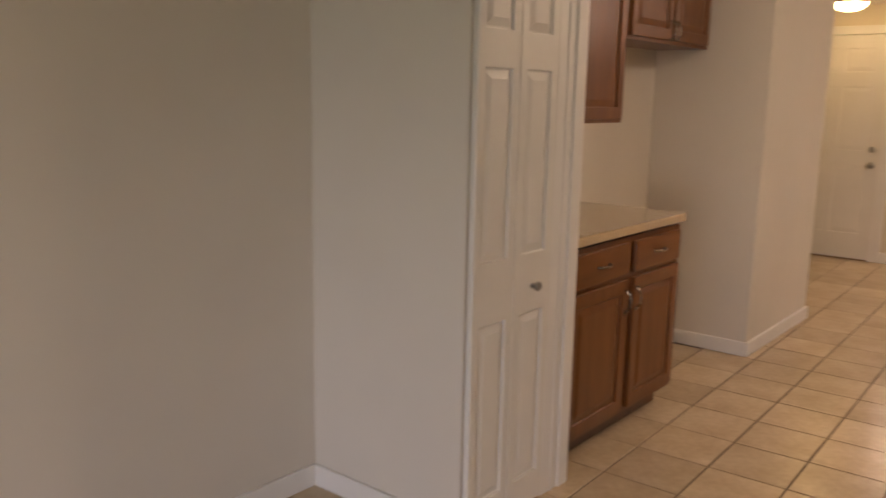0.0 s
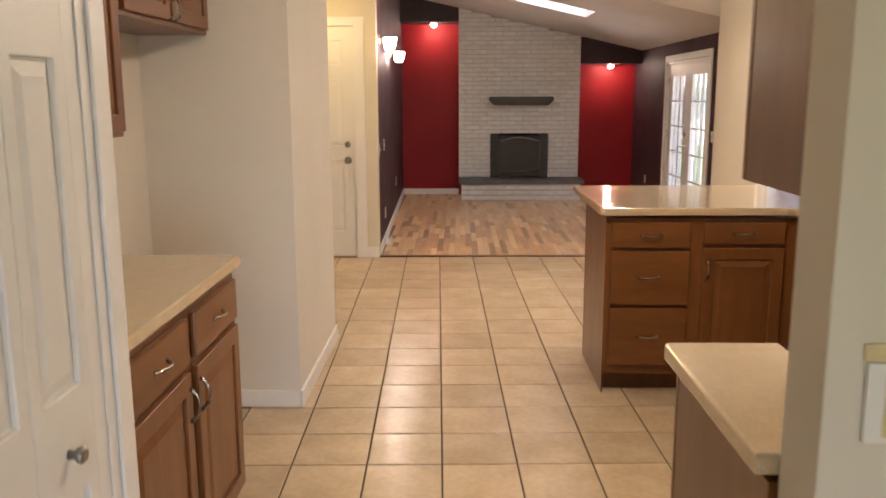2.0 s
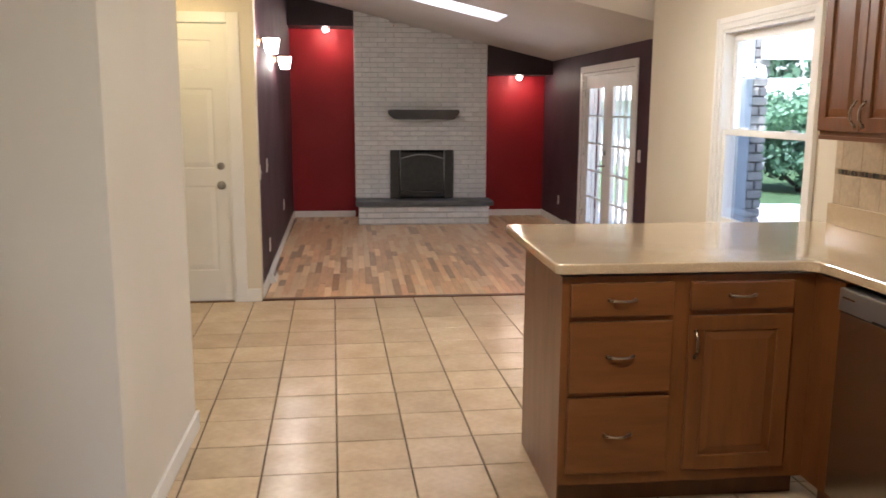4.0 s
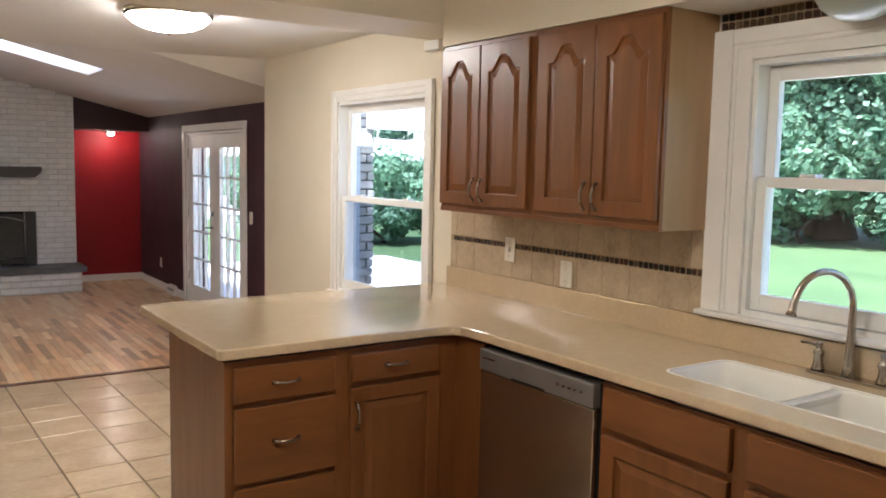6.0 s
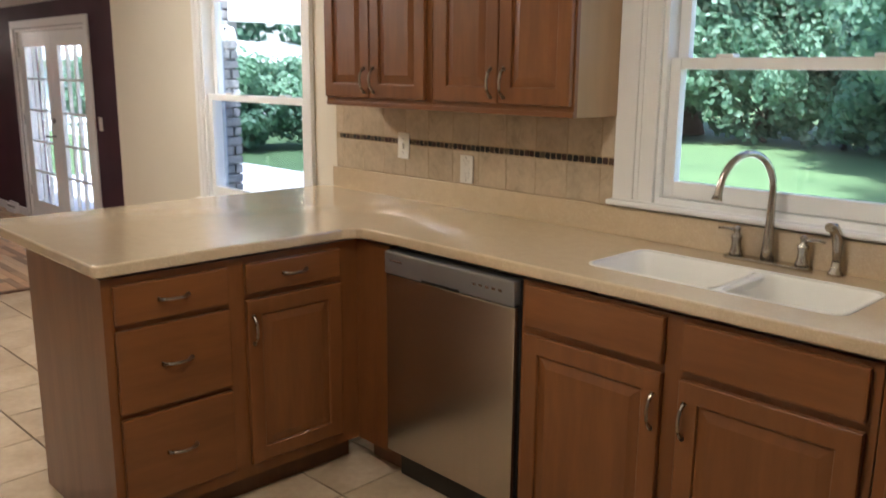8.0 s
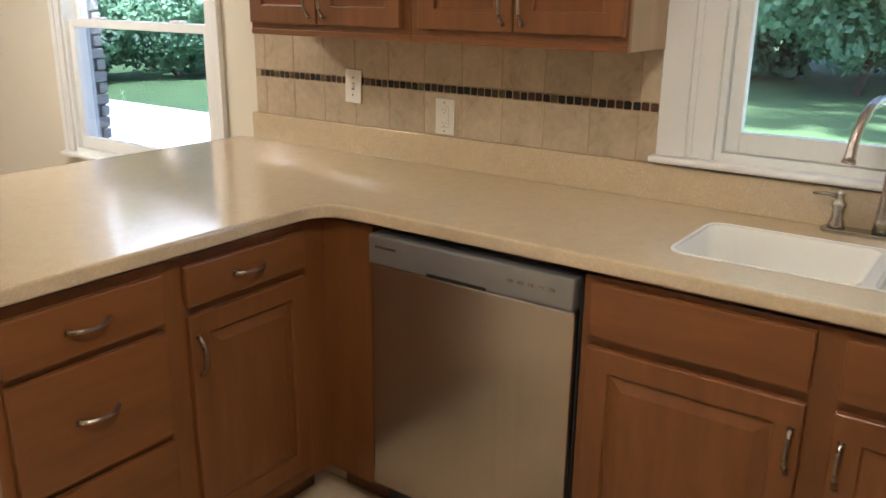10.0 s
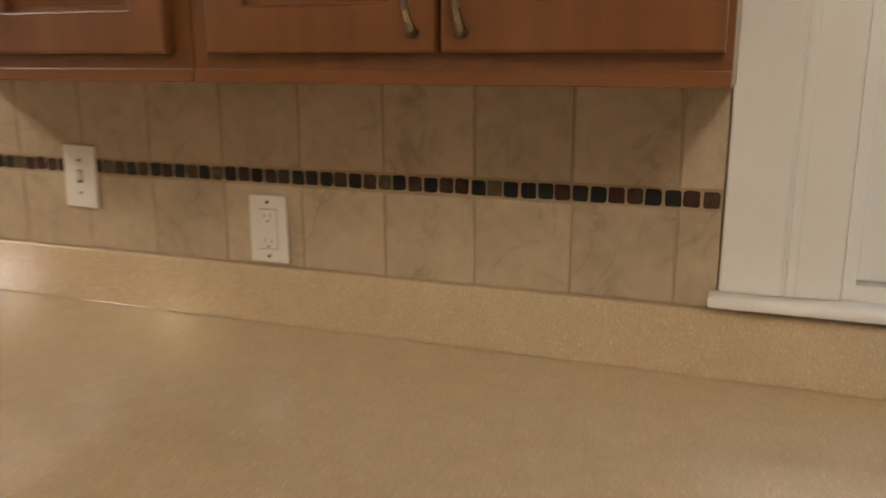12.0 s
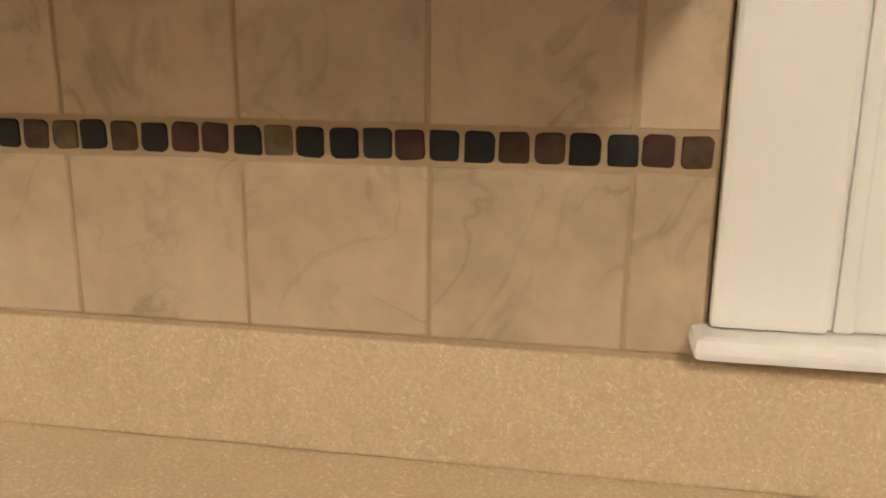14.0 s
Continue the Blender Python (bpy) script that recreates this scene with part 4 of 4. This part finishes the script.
    if finial:
        part("finial", lathe(bmesh.new(), [(0.006, -0.103), (0.011, -0.112), (0.009, -0.122), (0.003, -0.126)], seg=12), metal, o)


flush_light("lit opal glass bowl ceiling light in the dining area", 0.535, 6.92, CEIL, 0.225, M_OPALD, M_NICKEL)
# unseen bowl, added to warm the wall with the double switch
flush_light("added unseen opal bowl fill light in the front room", 1.15, 0.7, CEIL, 0.14, M_FILLF, M_NICKEL)
flush_light("lit opal glass bowl ceiling light in the kitchen", -0.04, 3.84, CEIL, 0.12, M_OPAL, M_NICKEL)
flush_light("lit yellowish ceiling light in the side hall", -1.72, 8.1, CEIL, 0.15, M_OPALY, M_NICKEL, False)
flush_light("unlit frosted ceiling light under the soffit above the sink", 1.60, 3.79, 2.117, 0.125, M_OFFGLASS, M_BRASS, False)


def sconce(y, z):
    s = thing("wall_sconce", "lit bell-shaped glass sconce on the purple wall", "wall sconce", pose(-1.278 - 0.0193 * (y - 8.78), y, z, 0, 0, 0), "wall sconces")
    k = part("backplate", lathe(bmesh.new(), [(0.05, 0), (0.048, 0.012), (0.02, 0.02)], seg=20), M_BRASS, s)
    k.matrix_basis = pose(0.001, 0, 0, 0, 90, 0)
    part("arm", tube(bmesh.new(), [(0.015, 0, 0), (0.06, 0, 0.02), (0.095, 0, 0.03), (0.11, 0, 0.0)], [0.008, 0.007, 0.007, 0.012]), M_BRASS, s)
    part("shade", lathe(bmesh.new(), [(0.02, -0.095), (0.038, -0.09), (0.05, -0.055), (0.058, 0.0), (0.063, 0.02), (0.054, 0.018), (0.02, 0.01)], 0.11, 0, 20), M_OPALS, s, "glowing opal glass shade")


for y, z in ((8.99, 1.985), (10.64, 1.94)):
    sconce(y, z)


def downlight(x, z):
    d = thing("downlight", "lit downlight under a dark maroon soffit", "downlight", pose(x, 13.38, z), "niche downlights")
    part("trim_ring", lathe(bmesh.new(), [(0.055, 0.0), (0.055, -0.012), (0.045, -0.03), (0.04, -0.032)], seg=20), M_TRIM, d)
    part("bulb", lathe(bmesh.new(), [(0.036, -0.03), (0.038, -0.04), (0.03, -0.055), (0.012, -0.062)], seg=16), M_SPOT, d, "glowing bulb")


downlight(-0.89, 2.5)
downlight(1.66, 1.915)

# ---- fireplace ----
FYY = 13.2
fp = thing("fireplace", "white painted brick fireplace with a raised hearth", "fireplace", kind="structure")
bm = boxes((-0.52, -0.07, FYY + 0.007, 13.649, 0.2, 2.7), (0.755, 1.19, FYY + 0.007, 13.649, 0.2, 2.34), (-0.07, 0.755, FYY + 0.007, 13.649, 0.945, 2.5), (-0.07, 0.755, 13.6, 13.649, 0.2, 0.945))
part("mortar_core", bm, M_MORTARW, fp)
part("firebox", boxes((-0.069, -0.05, FYY + 0.02, 13.6, 0.302, 0.944), (0.735, 0.754, FYY + 0.02, 13.6, 0.302, 0.944), (-0.05, 0.735, 13.58, 13.599, 0.302, 0.944), (-0.05, 0.735, FYY + 0.02, 13.58, 0.93, 0.944)), M_SOOT, fp, "sooty black firebox")
part("hearth_core", boxes((-0.495, 1.185, 12.822, 13.21, 0.0, 0.236)), M_MORTARW, fp)
part("hearth_slab", boxes((-0.53, 1.235, 12.775, 13.2, 0.237, 0.301), bev=0.012), M_SLATE, fp, "thick dark grey stone hearth slab")
mt = thing("mantel_shelf", "dark grey wooden mantel shelf on the brick", "shelf")
bm = bmesh.new()
prism(bm, [(-0.10, 1.455), (0.81, 1.455), (0.81, 1.40), (0.74, 1.335), (-0.03, 1.335), (-0.10, 1.40)], 13.0, 13.199)
bmesh.ops.bevel(bm, geom=list(bm.edges), offset=0.008, segments=2, affect="EDGES")
part("board", bm, M_MANTEL, mt)
fs = thing("fire_screen", "dark folding mesh fire screen with pewter bars", "fire screen", pose(0, 13.12, 0.302))
part("mesh_panel", boxes((0.05, 0.63, 0.02, 0.024, 0.02, 0.60)), M_IRON, fs, "dark fine mesh panel")
for a, b in ((-0.075, 0.05), (0.63, 0.755)):
    part("side_panel", boxes((a, b, 0.026, 0.03, 0.0, 0.63)), M_IRON, fs)
for x in (0.05, 0.63):
    part("post", tube(bmesh.new(), [(x, 0.015, 0.0), (x, 0.015, 0.63)], 0.009), M_PEWTER, fs)
part("lower_bar", tube(bmesh.new(), [(0.05, 0.012, 0.09), (0.63, 0.012, 0.09)], 0.008), M_PEWTER, fs)
part("arched_bar", tube(bmesh.new(), [(0.05 + 0.58 * k / 12, 0.012, 0.52 + 0.055 * math.sin(math.pi * k / 12)) for k in range(13)], 0.008), M_PEWTER, fs)

# ---- outdoors ----
solid("ground", boxes((-120, 160, -140, 160, -0.5, -0.2)), M_GRASS, "mown green lawn", "ground")
solid("pavement", boxes((1.93, 6.9, 3.0, 15.6, -0.2, -0.1), bev=0.01), M_CONC, "pale sunlit concrete patio", "pavement")
solid("wall_siding", boxes((WX + 0.132, 2.34, 8.16, 8.428, -0.2, 2.45), (2.22, 2.338, 8.135, 8.158, -0.2, 2.45)), M_SIDING, "blue-grey exterior siding of the house corner", "wall")
pr = thing("porch", "white porch roof on a painted brick column", "porch", kind="structure")
part("fascia_beam", boxes((2.385, 5.2, 7.98, 8.14, 1.838, 2.20), bev=0.01), M_EXTW, pr)
part("roof", boxes((2.275, 5.2, 7.98, 8.5, 2.46, 2.54)), M_EXTW, pr)
rl = thing("porch_railing", "white porch railing with upright bars", "railing", kind="structure")
part("top_rail", boxes((2.4, 5.2, 14.3, 14.36, 0.78, 0.84), bev=0.005), M_EXTW, rl)
part("bottom_rail", boxes((2.4, 5.2, 14.3, 14.36, 0.02, 0.07), bev=0.005), M_EXTW, rl)
for k in range(21):
    part("baluster", boxes((2.5 + k * 0.13, 2.53 + k * 0.13, 14.315, 14.345, 0.07, 0.78)), M_EXTW, rl)
for x in (2.4, 5.2):
    part("post", boxes((x - 0.05, x + 0.05, 14.28, 14.38, -0.1, 0.95), bev=0.008), M_EXTW, rl)


def foliage(name, label, cx, cy, z0, rx, ry, rz, n, size, material, trunk=None, seed=1, clumps=40, category="tree"):
    """A trunk with limbs and a crown of many small leaves in uneven clumps."""
    rnd = random.Random(seed)
    t = thing(name, label, category, pose(cx, cy, -0.2))
    if trunk:
        r, h = trunk
        bm = bmesh.new()
        pts = [(0.15 * math.sin(k * 0.9 + seed), 0.12 * math.cos(k * 1.3 + seed), h * k / 7) for k in range(8)]
        tube(bm, pts, [r * (1.25 if k == 0 else 1 - 0.09 * k) for k in range(8)], 10)
        for k in range(7):
            a, zz = rnd.uniform(0, 6.28), h * rnd.uniform(0.45, 0.95)
            e = Vector((math.cos(a) * rx * 0.6, math.sin(a) * ry * 0.6, zz + rz * 0.45))
            tube(bm, [(0, 0, zz), tuple(e * 0.5 + Vector((0, 0, zz * 0.45))), tuple(e)], [r * 0.45, r * 0.25, r * 0.08], 6)
        part("trunk", bm, M_BARK, t, "grey-brown bark")
    rows, faces = [], []
    cs = []
    for k in range(clumps):
        while True:
            p = Vector((rnd.uniform(-1, 1), rnd.uniform(-1, 1), rnd.uniform(-1, 1)))
            if 0.35 < p.length < 1.05:
                break
        cs.append((Vector((p.x * rx, p.y * ry, z0 + rz + p.z * rz)), rnd.uniform(0.16, 0.33) * min(rx, rz)))
    for k in range(n):
        c, cr = cs[rnd.randrange(clumps)]
        d = Vector((rnd.gauss(0, 1), rnd.gauss(0, 1), rnd.gauss(0, 1))).normalized()
        p = c + d * cr * rnd.uniform(0.7, 1.08)
        if p.z < z0 * 0.5:
            p.z = z0 * 0.5 + rnd.uniform(0, 0.3)
        nrm = (d + Vector((rnd.uniform(-0.7, 0.7), rnd.uniform(-0.7, 0.7), rnd.uniform(-0.3, 0.8)))).normalized()
        u = nrm.orthogonal().normalized()
        u = (Matrix.Rotation(rnd.uniform(0, 6.28), 3, nrm) @ u)
        v = nrm.cross(u)
        s = size * rnd.uniform(0.6, 1.3)
        i = len(rows)
        rows += [tuple(p - u * s), tuple(p + v * s * 0.75 + nrm * s * 0.15), tuple(p + u * s), tuple(p - v * s * 0.75 + nrm * s * 0.15)]
        faces.append((i, i + 1, i + 2, i + 3))
    me = bpy.data.meshes.new("crown")
    me.from_pydata(rows, [], faces)
    me.materials.append(material)
    ob = new("crown", me)
    ob.parent = t
    return t


# tall trees and undergrowth beyond the sink window
spec = [(20.6, 14.9, 0.46, 1.6), (21.0, 15.6, 0.30, 1.3), (16.2, 6.2, 0.07, 0.9), (22.5, 11.0, 0.35, 1.3), (21.0, 2.6, 0.3, 1.3), (20.5, 18.5, 0.3, 1.3), (23.0, 7.6, 0.3, 1.3)]
for k, (x, y, r, z0) in enumerate(spec):
    foliage("tree", "tall leafy tree with a grey-brown trunk at the lawn's edge", x, y, z0, 3.5 if r > 0.2 else 2.6, 3.5 if r > 0.2 else 2.6, 4.4 if r > 0.2 else 2.6, 44000, 0.085, M_LEAF, (r, 7.0 if r > 0.2 else 4.0), seed=11 + k, clumps=190)
foliage("tree", "tree with a thick pale trunk on the lawn", 11.7, 3.0, 4.5, 2.8, 2.8, 2.2, 13000, 0.09, M_LEAF, (0.22, 6.0), seed=31, clumps=40)
for k in range(12):
    y = -3.0 + 2.2 * k
    x = 19.2 + 0.8 * math.sin(k * 2.1)
    foliage("shrub", "dense green shrub along the lawn's edge", x, y, 0.2, 2.0, 1.9, 1.75, 9500, 0.10, M_LEAFD if k % 2 else M_LEAF, (0.06, 1.0), seed=40 + k, clumps=90, category="shrub")
# hedge and trees beyond the dining window
for k in range(6):
    foliage("shrub", "rounded green hedge shrub beyond the patio", 6.6 + 1.9 * k, 19.2 - 0.55 * k, 0.2, 1.3, 1.2, 0.95, 9000, 0.06, M_LEAF, (0.05, 0.8), seed=70 + k, clumps=90, category="shrub")
for k in range(5):
    foliage("tree", "tall leafy tree far behind the hedge", 8.0 + 5.0 * k, 33.0 - 2.0 * k, 1.8, 3.6, 3.6, 4.0, 7000, 0.19, M_LEAFD, (0.3, 7.0), seed=90 + k, clumps=55)
hs = thing("garage", "low garage with a pale sunlit roof behind the hedge", "building", pose(14.5, 27.0, -0.2, 0, 0, 90))
part("wall", boxes((-2.0, 4.0, -7.0, 7.0, 0, 1.9)), M_EXTW, hs)
bm = bmesh.new()
prism(bm, [(-2.4, 1.9), (4.4, 1.9), (4.4, 2.0), (1.0, 2.65), (-2.4, 2.0)], -7.4, 7.4)
part("roof", bm, M_EXTW, hs, "pale metal roof")


# ---- pieces: floor tiles, planks, wall tiles, bricks ----
def piece_mesh(name, w, d, h, bev, material, lift=0.0):
    """A flat piece, w by d, with chamfered upper edges; its top lies at z = 0."""
    me = bpy.data.meshes.new(name)
    a, b = w / 2, d / 2
    v = []
    for x, y, z in ((a, b, -h), (a, b, -bev), (a - bev, b - bev, 0.0)):
        v += [(-x, -y, z), (x, -y, z), (x, y, z), (-x, y, z)]
    f = [(8, 9, 10, 11)]
    for r in (0, 4):
        for k in range(4):
            f.append((r + k, r + (k + 1) % 4, r + 4 + (k + 1) % 4, r + 4 + k))
    me.from_pydata(v, [], f)
    me.materials.append(material)
    return me


def place(name, me, parent, m):
    ob = new(name, me)
    ob.parent = parent
    ob.matrix_basis = m
    return ob


prng = random.Random(3)
floor = thing("floor", "beige ceramic floor tiles with dark brown grout", "floor", kind="structure")
P, PY = 0.3085, 0.315
tile_me = piece_mesh("floor_tile", P - 0.007, PY - 0.007, 0.009, 0.0022, M_TILE)
rest = bmesh.new()
X0, Y0 = -0.611 - P, 4.58
turn = Matrix.Translation((-0.611, 4.58, 0)) @ pose(0, 0, 0, 0, 0, 1.4) @ Matrix.Translation((0.611, -4.58, 0))
for i in range(-8, 11):
    for j in range(-24, 14):
        xa, ya = X0 + i * P, Y0 + j * PY
        xc, yc = xa + P / 2, ya + PY / 2
        if xa > 1.25 and yc < 6.1 or xc > WX + 0.2 or xc < -3.1:
            continue
        if xc < -1.4 and 4.95 < yc < 5.9 or xc < -2.2 and yc < 6:
            continue
        y1 = min(ya + PY, 8.70)
        if y1 - ya < 0.05:
            continue
        if yc > 1.5 and not (xc > 0.25 and yc < 2.7) and not (xc > 0.4 and 5.2 < yc < 5.6) and not (xc < -1.5 and yc < 3.8):
            me = tile_me if y1 - ya > PY - 0.01 else piece_mesh("floor_tile", P - 0.007, y1 - ya - 0.007, 0.009, 0.0022, M_TILE)
            place("tile", me, floor, turn @ Matrix.Translation((xc, (ya + y1) / 2, prng.uniform(-0.0008, 0.0004))) @ pose(0, 0, 0, prng.uniform(-0.12, 0.12), prng.uniform(-0.12, 0.12), 0))
        else:
            box(rest, xa + 0.0035, xa + P - 0.0035, ya + 0.0035, y1 - 0.0035, -0.008, 0.0)
bmesh.ops.transform(rest, matrix=turn, verts=rest.verts)
o = part("tile_field", rest, M_TILE, floor)
o["kind"] = "stuff"

# wood strip floor, its boards running towards the hearth
PL = [wood("strip_floor_%s" % n, a, b, 0.3, (9, 1.5, 9), piece=0.16, spec=1.0) for n, a, b in (
    ("honey", (0.74, 0.47, 0.25), (0.62, 0.37, 0.18)), ("pale", (0.84, 0.62, 0.39), (0.77, 0.55, 0.32)),
    ("brown", (0.44, 0.25, 0.12), (0.35, 0.19, 0.09)), ("tan", (0.68, 0.43, 0.22), (0.56, 0.34, 0.165)))]
wf = thing("floor_wood", "mixed-tone hardwood strip floor", "floor", kind="structure")
PW = 0.057
n_pl = 0
restp = [bmesh.new() for _ in PL]
boards = []
x = -1.372
while x < 2.068:
    y = 8.737 - prng.uniform(0, 0.4)
    while y < 13.65:
        L = prng.uniform(0.22, 0.8)
        a, b = max(y, 8.737, 8.78 + (-1.28 - x) / 0.0193 if x < -1.29 else 0), min(y + L, 13.649)
        y += L
        if b - a > 0.04:
            boards.append((a, b, x))
    x += PW
for a, b, x in sorted(boards):
    k = prng.choices(range(4), (4, 5, 2, 3))[0]
    w = min(PW, 2.069 - x)
    if n_pl < 300:
        me = piece_mesh("plank", w - 0.0012, b - a - 0.0012, 0.006, 0.0008, PL[k])
        place("plank", me, wf, Matrix.Translation((x + w / 2, (a + b) / 2, prng.uniform(-0.0004, 0.0004))))
        n_pl += 1
    else:
        box(restp[k], x + 0.0006, x + w - 0.0006, a + 0.0006, b - 0.0006, -0.006, 0.0)
for k, bm in enumerate(restp):
    o = part("plank_field", bm, PL[k], wf)
    o["kind"] = "stuff"

# tiled backsplash with a mosaic strip
bs = thing("backsplash", "tan stone-look wall tiles with a dark mosaic strip", "backsplash", kind="structure")
part("grout", boxes((WX - 0.0088, WX + 0.003, 4.367, 5.98, 1.047, 1.386)), M_SGROUT, bs)
# pieces lie in the wall: x of the piece runs towards -y, its upper face looks into the room


def on_wall(y, z):
    return Matrix.Translation((WX - 0.0105, y, z)) @ Matrix(((0, 0, -1, 0), (-1, 0, 0, 0), (0, 1, 0, 0), (0, 0, 0, 1)))


joints = [4.367] + [4.427 + 0.1495 * k for k in range(11)]
joints = [j for j in joints if j < 5.93] + [5.98]
for z0, z1, off in ((1.0475, 1.186, 0.0), (1.2145, 1.385, 0.001)):
    for a, b in zip(joints, joints[1:]):
        me = piece_mesh("wall_tile", b - a - 0.0035, z1 - z0 - 0.003, 0.006, 0.0012, M_SPLASH)
        place("wall_tile", me, bs, on_wall((a + b) / 2 + off * (a > 4.37), (z0 + z1) / 2))
mos_cols = [("black", (0.010, 0.010, 0.010)), ("slate", (0.016, 0.017, 0.015)), ("brown", (0.075, 0.042, 0.022)), ("maroon", (0.060, 0.024, 0.018)), ("khaki", (0.14, 0.105, 0.055)), ("grey", (0.045, 0.041, 0.035))]
MOS = [mat("mosaic_" + n, c, 0.42, spec=0.3, var=0.5, scale=70, bump=0.15, bscale=120, piece=0.12) for n, c in mos_cols]


def tumbled(material, w, d):
    """A small stone square with worn, rounded corners."""
    me = bpy.data.meshes.new("mosaic")
    out = []
    for cx, cy, a0 in ((1, 1, 0), (-1, 1, 90), (-1, -1, 180), (1, -1, 270)):
        r = prng.uniform(0.0022, 0.0055)
        for a in (a0, a0 + 45, a0 + 90):
            q = radians(a)
            out.append((cx * (w / 2 - r) + r * math.cos(q) + prng.uniform(-0.0005, 0.0005), cy * (d / 2 - r) + r * math.sin(q) + prng.uniform(-0.0005, 0.0005)))
    n = len(out)
    v = [(x, y, -0.006) for x, y in out] + [(x, y, -0.001) for x, y in out] + [(x * 0.93, y * 0.93, 0.0) for x, y in out]
    f = [tuple(range(2 * n, 3 * n))] + [(r + k, r + (k + 1) % n, r + n + (k + 1) % n, r + n + k) for r in (0, n) for k in range(n)]
    me.from_pydata(v, [], f)
    me.materials.append(material)
    return me


mos_me = [[tumbled(m, 0.0226, 0.0232) for _ in range(5)] for m in MOS]
seq = "231023013100403302042020105203040213020340"
for k in range(61):
    y = 4.3835 + 0.02595 * k
    c = int(seq[k]) if k < len(seq) else prng.choice((0, 1, 2, 3, 4, 5))
    m = on_wall(y + prng.uniform(-0.0008, 0.0008), 1.1996 + prng.uniform(-0.0006, 0.0006) + 0.0006) @ pose(0, 0, 0, 0, 0, prng.uniform(-2, 2))
    place("mosaic", prng.choice(mos_me[c]), bs, m)
part("strip_end", boxes((WX - 0.009, WX - 0.003, 4.368, 4.372, 1.190, 1.217)), M_SGROUT, bs)
ms = thing("mosaic_band", "dark glass mosaic band above the sink window", "backsplash", kind="structure")
part("grout", boxes((WX - 0.004, WX + 0.003, 3.19, 4.35, 2.056, 2.117)), M_SGROUT, ms)
for r in range(2):
    for k in range(40):
        place("mosaic", prng.choice(mos_me[prng.choice((0, 2, 3, 4, 5))]), ms, on_wall(4.334 - 0.0287 * k, 2.072 + 0.029 * r))

# brick face of the chimney and hearth
def yface(x, z, y0):
    return Matrix.Translation((x, y0, z)) @ pose(0, 0, 0, 90, 0, 0)


n_b = 0
restb = bmesh.new()
CP, BL = 0.0625, 0.205
bl_me = [piece_mesh("brick", BL - 0.007, CP - 0.008, 0.014, 0.004, M_BRICKW) for _ in range(2)]


def brick_row(z, xa, xb, y0, off):
    global n_b
    x = xa - off
    while x < xb - 0.01:
        a, b = max(x, xa), min(x + BL, xb)
        x += BL
        if b - a < 0.03:
            continue
        if n_b < 300:
            me = bl_me[0] if b - a > BL - 0.003 else piece_mesh("brick", b - a - 0.007, CP - 0.008, 0.014, 0.004, M_BRICKW)
            place("brick", me, fp, yface((a + b) / 2, z + CP / 2, y0 + prng.uniform(-0.0015, 0.0015)))
            n_b += 1
        else:
            box(restb, a + 0.0035, b - 0.0035, y0, y0 + 0.013, z + 0.005, z + CP - 0.005)


for k in range(3):
    brick_row(0.014 + k * 0.074, -0.495, 1.185, 12.81, 0.1 * k)
z, k = 0.303, 0
while z < 2.62:
    xr = min(1.2, 2.07 - (z + CP * 0.5 - 2.09) / 0.23) if z > 2.2 else 1.2
    off = BL / 2 * (k % 2)
    if z + CP * 0.6 < 0.945:
        brick_row(z, -0.53, -0.072, FYY, off)
        brick_row(z, 0.757, 1.2, FYY, off)
    else:
        brick_row(z, -0.53, xr, FYY, off)
    z += CP
    k += 1
o = part("brick_field", restb, M_BRICKW, fp)
o["kind"] = "stuff"
bm = boxes((-0.53, -0.52, FYY + 0.013, 13.649, 0.303, 2.66), (1.19, 1.2, FYY + 0.013, 13.649, 0.303, 2.29))
part("chimney_side", bm, M_BRICKW, fp)

# porch column
col = thing("porch_column", "grey painted brick porch column", "column", kind="structure")
part("core", boxes((2.345, 2.452, 8.17, 8.36, -0.2, 2.42)), M_EXTM, col)
col_me = [mesh_of("brick", boxes((0.0, w, 0.0, 0.2, 0.0, 0.059), bev=0.008), M_EXTB) for w in (0.122, 0.056)]
for k in range(38):
    z = -0.2 + k * 0.0685
    j = prng.uniform(-0.003, 0.008)
    if k % 2:
        place("brick", col_me[0], col, pose(2.342 + j, 8.152, z))
    else:
        place("brick", col_me[1], col, pose(2.342, 8.152, z))
        place("brick", col_me[1], col, pose(2.408 + j, 8.152, z))

# twin-shade lantern on the brick
ln = thing("porch_lantern", "white twin-shade lantern on the brick return", "lantern", pose(2.33, 8.11, 1.75))
part("backplate", boxes((-0.025, 0.025, 0.03, 0.041, -0.02, 0.06), bev=0.004), M_EXTW, ln)
for x in (-0.05, 0.04):
    part("arm", tube(bmesh.new(), [(0, 0.03, 0.035), (x * 0.6, -0.01, 0.055), (x, -0.03, 0.04)], 0.006, 8), M_EXTW, ln)
    part("shade", lathe(bmesh.new(), [(0.018, 0.045), (0.03, 0.03), (0.04, -0.02), (0.043, -0.05), (0.036, -0.052)], x, -0.03, 16), M_EXTW, ln, "white glass shade")
